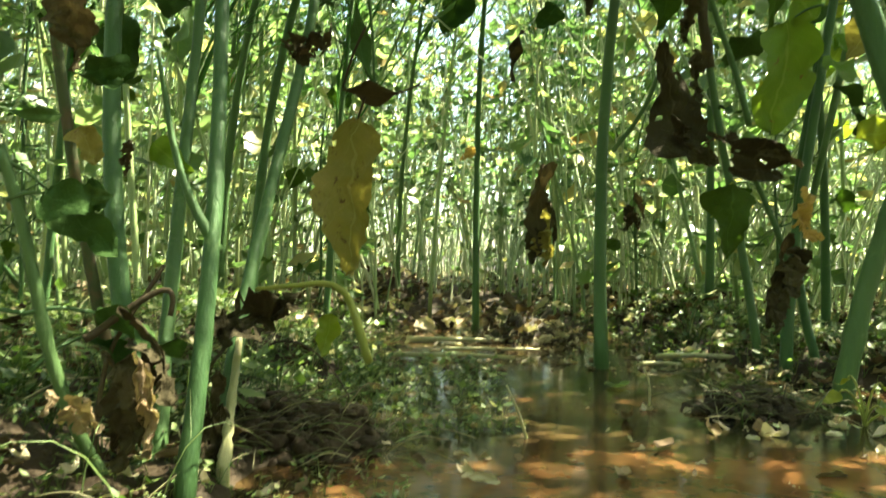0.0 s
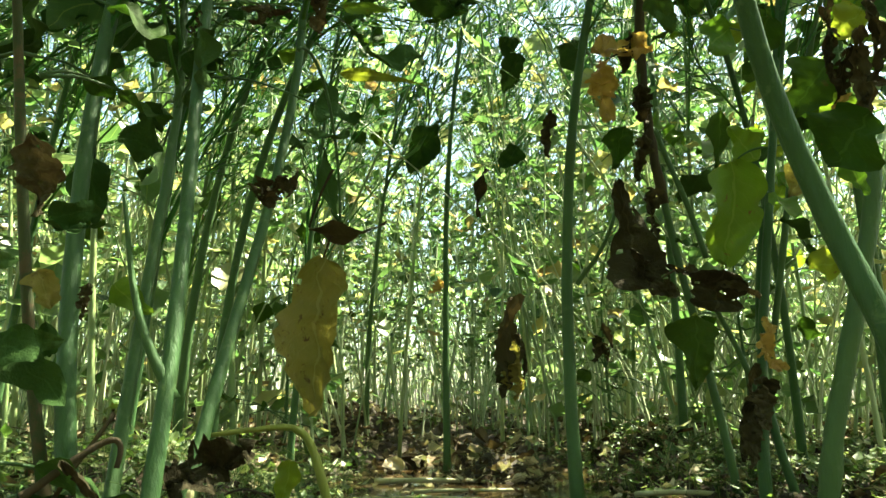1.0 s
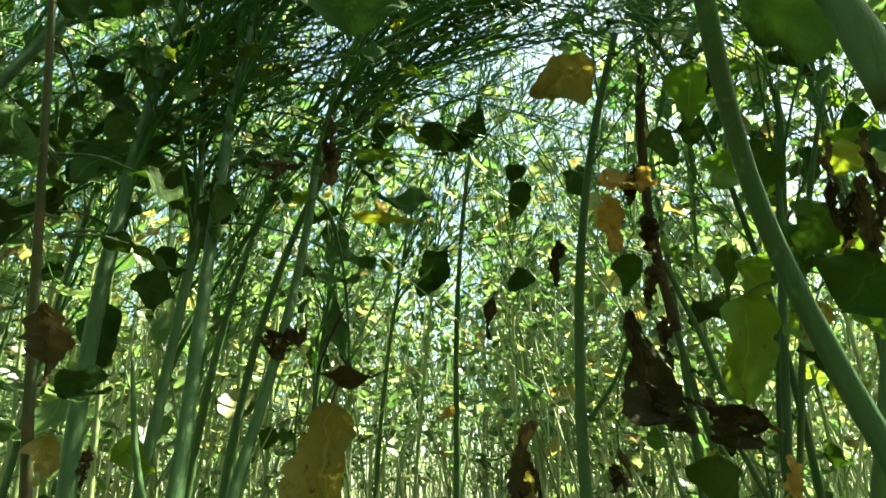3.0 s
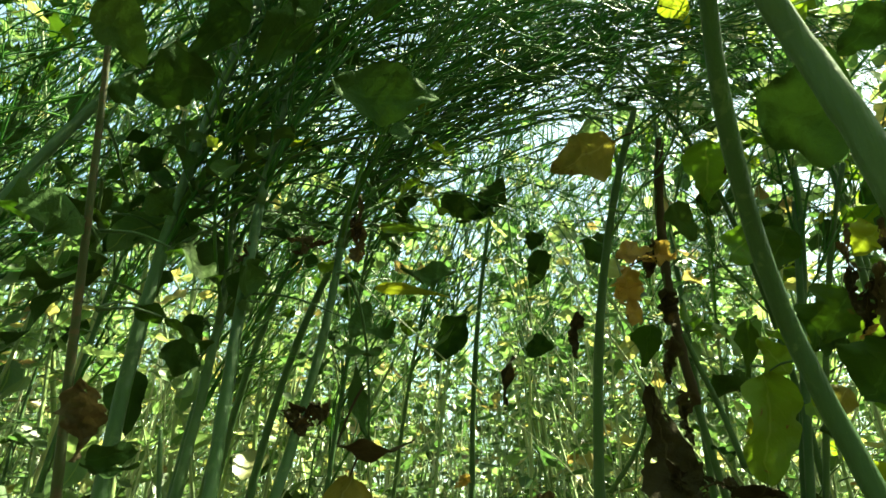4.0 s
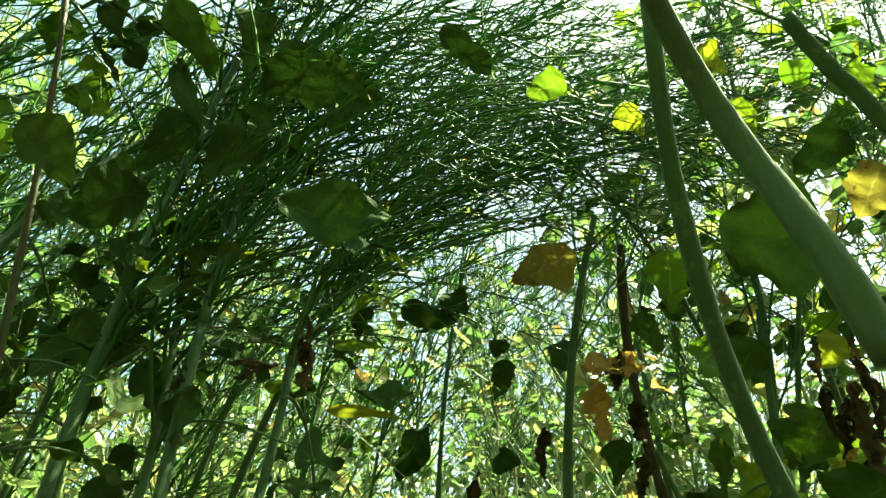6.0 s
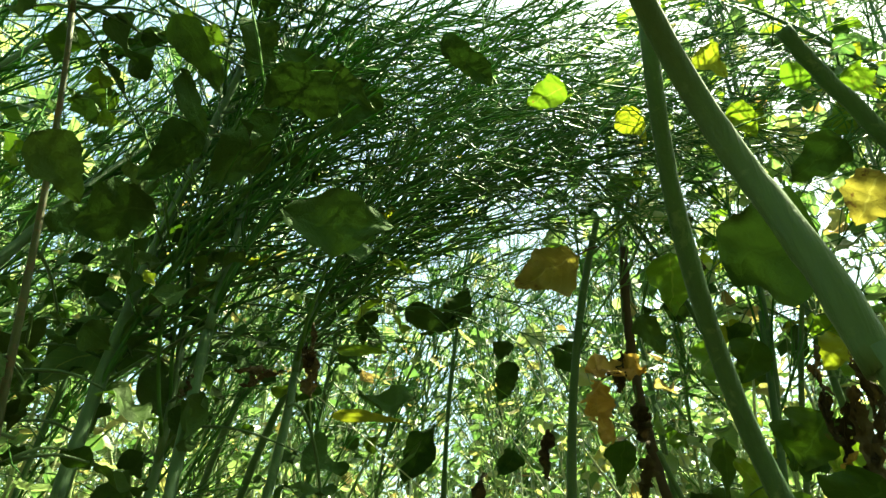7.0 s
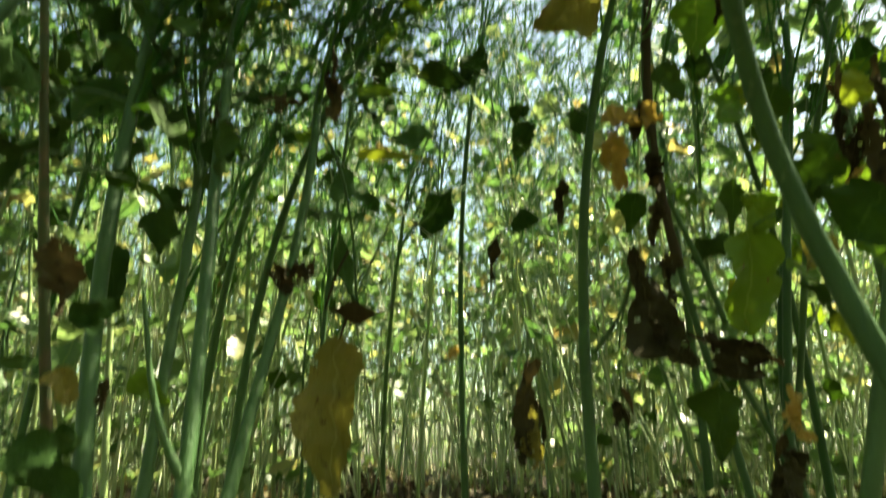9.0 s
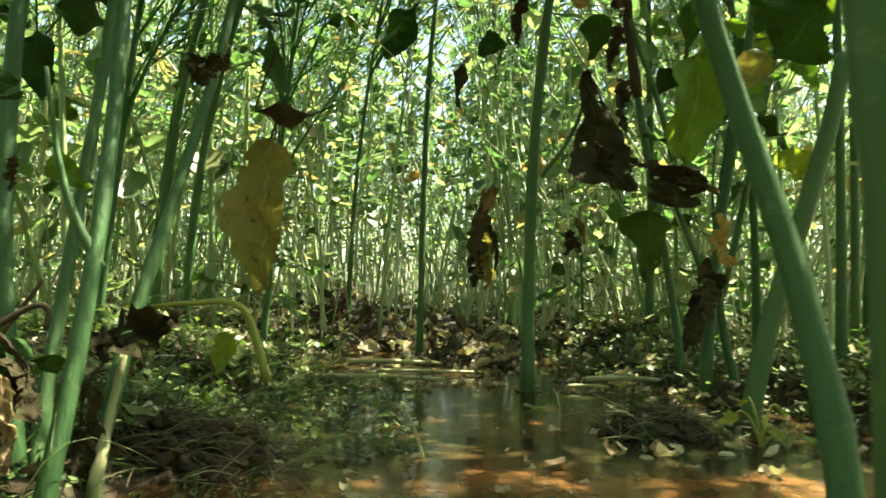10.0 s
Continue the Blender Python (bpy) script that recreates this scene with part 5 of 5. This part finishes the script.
solid("leaf_litter", joined(litter(2600, -0.8, 1.2, 0.27, 1.3, 0.013, 0.012), litter(2600, -0.9, 1.3, 0.5, 1.7, 0.021, 0.015), litter(3600, -2.4, 2.6, 1.2, 4.5, 0.042, 0.025, 1.1),
                            *[litter(int(110 + 1200 * max(0, r - 0.06)), x - r, x + r, y - r * 0.8, y + r * 0.8, 0.012 if y < 0.9 else 0.02, 0.01, 2.0) for x, y, r, h in MOUNDS[2:]]),
      M_LITTER, "brown and bleached curled leaf scraps over the mud", "leaf litter", kind="stuff")


def twigs(count, x0, x1, y0, y1, length, r, limit=0.5):
    g = Geo()
    for _ in range(count):
        x, y = bank_spot(x0, x1, y0, y1, limit)
        z = max(float(ground_height(np.array(x), np.array(y))), 0.0)
        a, s = cover_rng.random() * 6.28, length * (0.4 + cover_rng.random())
        d = np.array([math.cos(a), math.sin(a), 0.25 * abs(cover_rng.normal())]) * s
        p = np.array([x, y, z + 0.002])
        mid = p + d * 0.5 + [0, 0, 0.25 * s * cover_rng.random()]
        g.add(*tube(arc([p, mid, mid, p + d], 6), np.linspace(r, r * 0.6, 6), 3, caps=False))
    return g


M_TWIG = stem_material("dry_twigs", [(0.0, (0.035, 0.024, 0.014)), (0.6, (0.09, 0.06, 0.034)), (0.88, (0.3, 0.25, 0.14)), (1.0, (0.1, 0.15, 0.045))], (0.05, 0.03, 0.02), 0.7, island=True)
solid("twigs", joined(twigs(900, -0.8, 1.1, 0.3, 2.2, 0.06, 0.001), *[twigs(130, x - r, x + r, y - r * 0.8, y + r * 0.8, 0.045, 0.0006, 2.0) for x, y, r, h in MOUNDS[:4]]), M_TWIG, "fine dry roots, straws and twigs on the mud", "twigs", kind="stuff")


def clods(count, x, y, r, size):
    """Rough crumbs of mud heaped on a mound."""
    g = Geo()
    for _ in range(count):
        a, d = cover_rng.random() * 6.28, r * cover_rng.random() ** 0.7
        px, py = x + math.cos(a) * d, y + math.sin(a) * d * 0.75
        s = size * (0.4 + cover_rng.random())
        n = 5
        line = np.array([px, py, float(ground_height(np.array(px), np.array(py))) - s * 0.3]) + np.linspace(0, 1, n)[:, None] * (np.array([cover_rng.normal() * 0.6, cover_rng.normal() * 0.6, 0.9]) * s)
        g.add(*tube(line, s * np.array([0.35, 0.62, 0.7, 0.5, 0.15]), 7, 0.6, cover_rng))
    return g


solid("mud_clods", joined(*[clods(190, x, y, r * 1.15, 0.008) for x, y, r, h in MOUNDS[:2]]), M_MUD, "dark crumbly clods of wet mud heaped by the water", "mud", kind="stuff")


def seedling(seed):
    """A low seedling one unit tall: small leaves on thin stalks."""
    rng = np.random.default_rng(seed)
    g = Geo()
    for _ in range(4):
        a = rng.random() * 6.28
        out = np.array([math.cos(a), math.sin(a), 0])
        top = out * 0.55 * rng.random() + [0, 0, 0.25 + 0.75 * rng.random()]
        g.add(*tube(np.array([np.zeros(3), top * 0.5 + [0, 0, 0.15], top]), [0.018, 0.016, 0.012], 3, caps=False))
        s = 0.25 + 0.35 * rng.random()
        g.add(*blade(top, top + unit(out + [0, 0, 0.4 * rng.normal()]) * s, s * 0.55, [0, 0, 1], rng, nu=2, nv=2, fold=0.25))
    return g


SEEDLINGS = [seedling(700 + k) for k in range(24)]


def weeds(count, x0, x1, y0, y1, tall, limit=0.4):
    return scattered(SEEDLINGS, rows(count, x0, x1, y0, y1, tall, 0.0, limit, -0.004), cover_rng)


solid("weeds", joined(weeds(1900, -0.9, -0.04, 0.37, 1.3, 0.021), weeds(900, -0.6, -0.03, 0.44, 0.95, 0.03), weeds(160, -0.4, -0.06, 0.3, 0.4, 0.012), weeds(1800, 0.3, 1.2, 0.55, 1.5, 0.024), weeds(900, -0.1, 0.6, 0.62, 1.3, 0.02, 0.95), weeds(420, -0.14, 0.12, 0.5, 0.85, 0.018, 2.0), weeds(90, -0.12, 0.05, 0.35, 0.43, 0.01, 2.0), weeds(90, 0.3, 0.6, 0.5, 0.75, 0.016, 2.0), weeds(2200, -1.6, 1.9, 0.9, 3.4, 0.035, 0.8)),
      M_WEED, "small bright green seedlings and creeping weeds on the banks", "weeds", kind="stuff")


def grass(count, x0, x1, y0, y1, tall):
    g = Geo()
    for _ in range(count):
        x, y = bank_spot(x0, x1, y0, y1)
        z = float(ground_height(np.array(x), np.array(y)))
        a, h = cover_rng.random() * 6.28, tall * (0.4 + cover_rng.random())
        out = np.array([math.cos(a), math.sin(a), 0])
        p = np.array([x, y, z])
        c = arc([p, p + out * h * 0.15 + [0, 0, h * 0.5], p + out * h * 0.5 + [0, 0, h * 0.75], p + out * h + [0, 0, h * 0.45 * cover_rng.random()]], 7)
        g.add(*tube(c, np.linspace(0.0005, 0.0002, 7), 3, caps=False))
    return g


solid("grass", grass(300, -0.75, -0.05, 0.3, 1.0, 0.08), M_WEED, "thin arching grass blades on the wet bank", "grass", kind="stuff")
solid("floating_scraps", joined(litter(80, -0.05, 0.6, 0.36, 0.6, 0.015, 0.001, 2.0), litter(420, -0.1, 0.5, 0.78, 1.3, 0.014, 0.001, 2.0), litter(90, 0.2, 0.7, 0.42, 0.8, 0.014, 0.001, 2.0)), M_FLOAT, "bleached leaf scraps floating on the muddy water", "leaf litter", kind="stuff")


# ---- single things on the water and the banks ----
def straw(c, r0, r1, label, material=M_STEM_STRAW):
    at = np.array(c[0], float)
    rng = rng_next()
    return solid("straw", Geo().add(*tube(arc(c, 12), np.linspace(r0, r1, 12), 7, 0.15, rng)), material, label, "straw", "straws lying in the furrow", at=tuple(at))


straw([(0.127, 0.49, -0.012), (0.124, 0.489, 0.008), (0.117, 0.488, 0.024), (0.110, 0.487, 0.039)], 0.0016, 0.0008, "thin pale straw sticking up out of the water")
straw([(0.244, 0.60, -0.008), (0.247, 0.60, 0.012), (0.246, 0.60, 0.026), (0.240, 0.60, 0.034)], 0.0012, 0.0008, "thin bent pale straw standing in the water")
straw([(0.295, 0.81, 0.004), (0.31, 0.81, 0.006), (0.325, 0.808, 0.006), (0.345, 0.805, 0.004)], 0.0028, 0.0022, "bleached straw floating flat on the water")
straw([(0.0, 1.04, 0.004), (0.05, 1.03, 0.006), (0.1, 1.03, 0.006), (0.15, 1.02, 0.004)], 0.004, 0.003, "broad bleached straw lying across the water")
straw([(-0.03, 0.87, 0.004), (0.02, 0.865, 0.006), (0.08, 0.87, 0.006), (0.15, 0.855, 0.004)], 0.0035, 0.0025, "bleached straw lying flat in the shallow water")
straw([(0.06, 0.93, 0.004), (0.1, 0.925, 0.006), (0.14, 0.92, 0.006), (0.2, 0.93, 0.004)], 0.003, 0.002, "bleached straw lying flat in the shallow water")
straw([(0.33, 0.86, 0.006), (0.36, 0.855, 0.01), (0.4, 0.85, 0.01), (0.43, 0.85, 0.006)], 0.0035, 0.003, "short bleached straw at the edge of the bank")
straw([(-0.12, 0.62, 0.02), (-0.09, 0.58, 0.075), (-0.04, 0.55, 0.07), (-0.01, 0.53, 0.02)], 0.0012, 0.0008, "thin dark rootlet arching over the mud bank", M_STEM_DEAD)
for k, (x, y, size, mat, label) in enumerate([(0.225, 0.685, 0.026, M_WEED, "small bright green leaf floating on the water"), (0.175, 0.415, 0.02, M_LEAF_PALE, "pale leaf scrap shining on the muddy water"),
                                              (0.30, 0.50, 0.03, M_LEAF_PALE, "bleached leaf floating on the brown water"), (0.21, 0.46, 0.022, M_LEAF_PALE, "bleached leaf floating on the brown water"),
                                              (0.40, 0.60, 0.05, M_LEAF_PALE, "bleached leaf stranded on the bank"), (0.615, 0.87, 0.06, M_LEAF_YELLOW, "yellow fallen leaf on the bank"),
                                              (-0.12, 0.42, 0.05, M_LEAF_PALE, "bleached curled leaf on the weedy bank"), (-0.2, 0.45, 0.05, M_LEAF_PALE, "bleached curled leaf on the weedy bank")]):
    rng = np.random.default_rng(900 + k)
    a = rng.random() * 6.28
    z = max(float(ground_height(np.array(x), np.array(y))), 0.0) + 0.003
    solid("fallen_leaf", Geo().add(*blade((x, y, z), (x + math.cos(a) * size, y + math.sin(a) * size, z + 0.1 * size), size * 0.5, (0, 0, 1), rng, nu=10, nv=6, curl=0.4, crumple=0.03, ragged=0.12)), mat, label, "leaf", "fallen leaves", at=(x, y, z))

# a curled seedling at the edge of the water
sprout = thing("seedling", (0.395, 0.535, max(0.0, float(ground_height(np.array(0.395), np.array(0.535)))) - 0.003), "pale green curled seedling rooted at the muddy edge", "seedling")
sx, sy, sz = sprout.location
for dx, dy, dz, wide in [(-0.022, -0.004, 0.030, 0.012), (0.016, 0.004, 0.034, 0.013), (0.004, -0.012, 0.02, 0.011), (-0.006, 0.012, 0.038, 0.010), (0.026, -0.008, 0.016, 0.011)]:
    rng = rng_next()
    foot, top = np.array([sx, sy, sz]), np.array([sx + dx, sy + dy, sz + dz])
    part("stalk", Geo().add(*tube(arc([foot, foot + [dx * 0.1, 0, dz * 0.8], top + [-dx * 0.2, 0, dz * 0.25], top], 9), np.linspace(0.0011, 0.0007, 9), 6)), M_SHOOT, sprout)
    part("leaf", Geo().add(*blade(top, top + np.array([dx * 0.7, dy, -0.006]), wide, (0.1, -0.5, 1.0), rng, nu=10, nv=6, fold=0.3, droop=0.2, ragged=0.1, shape=0.6)), M_LEAF_YELLOW, sprout)
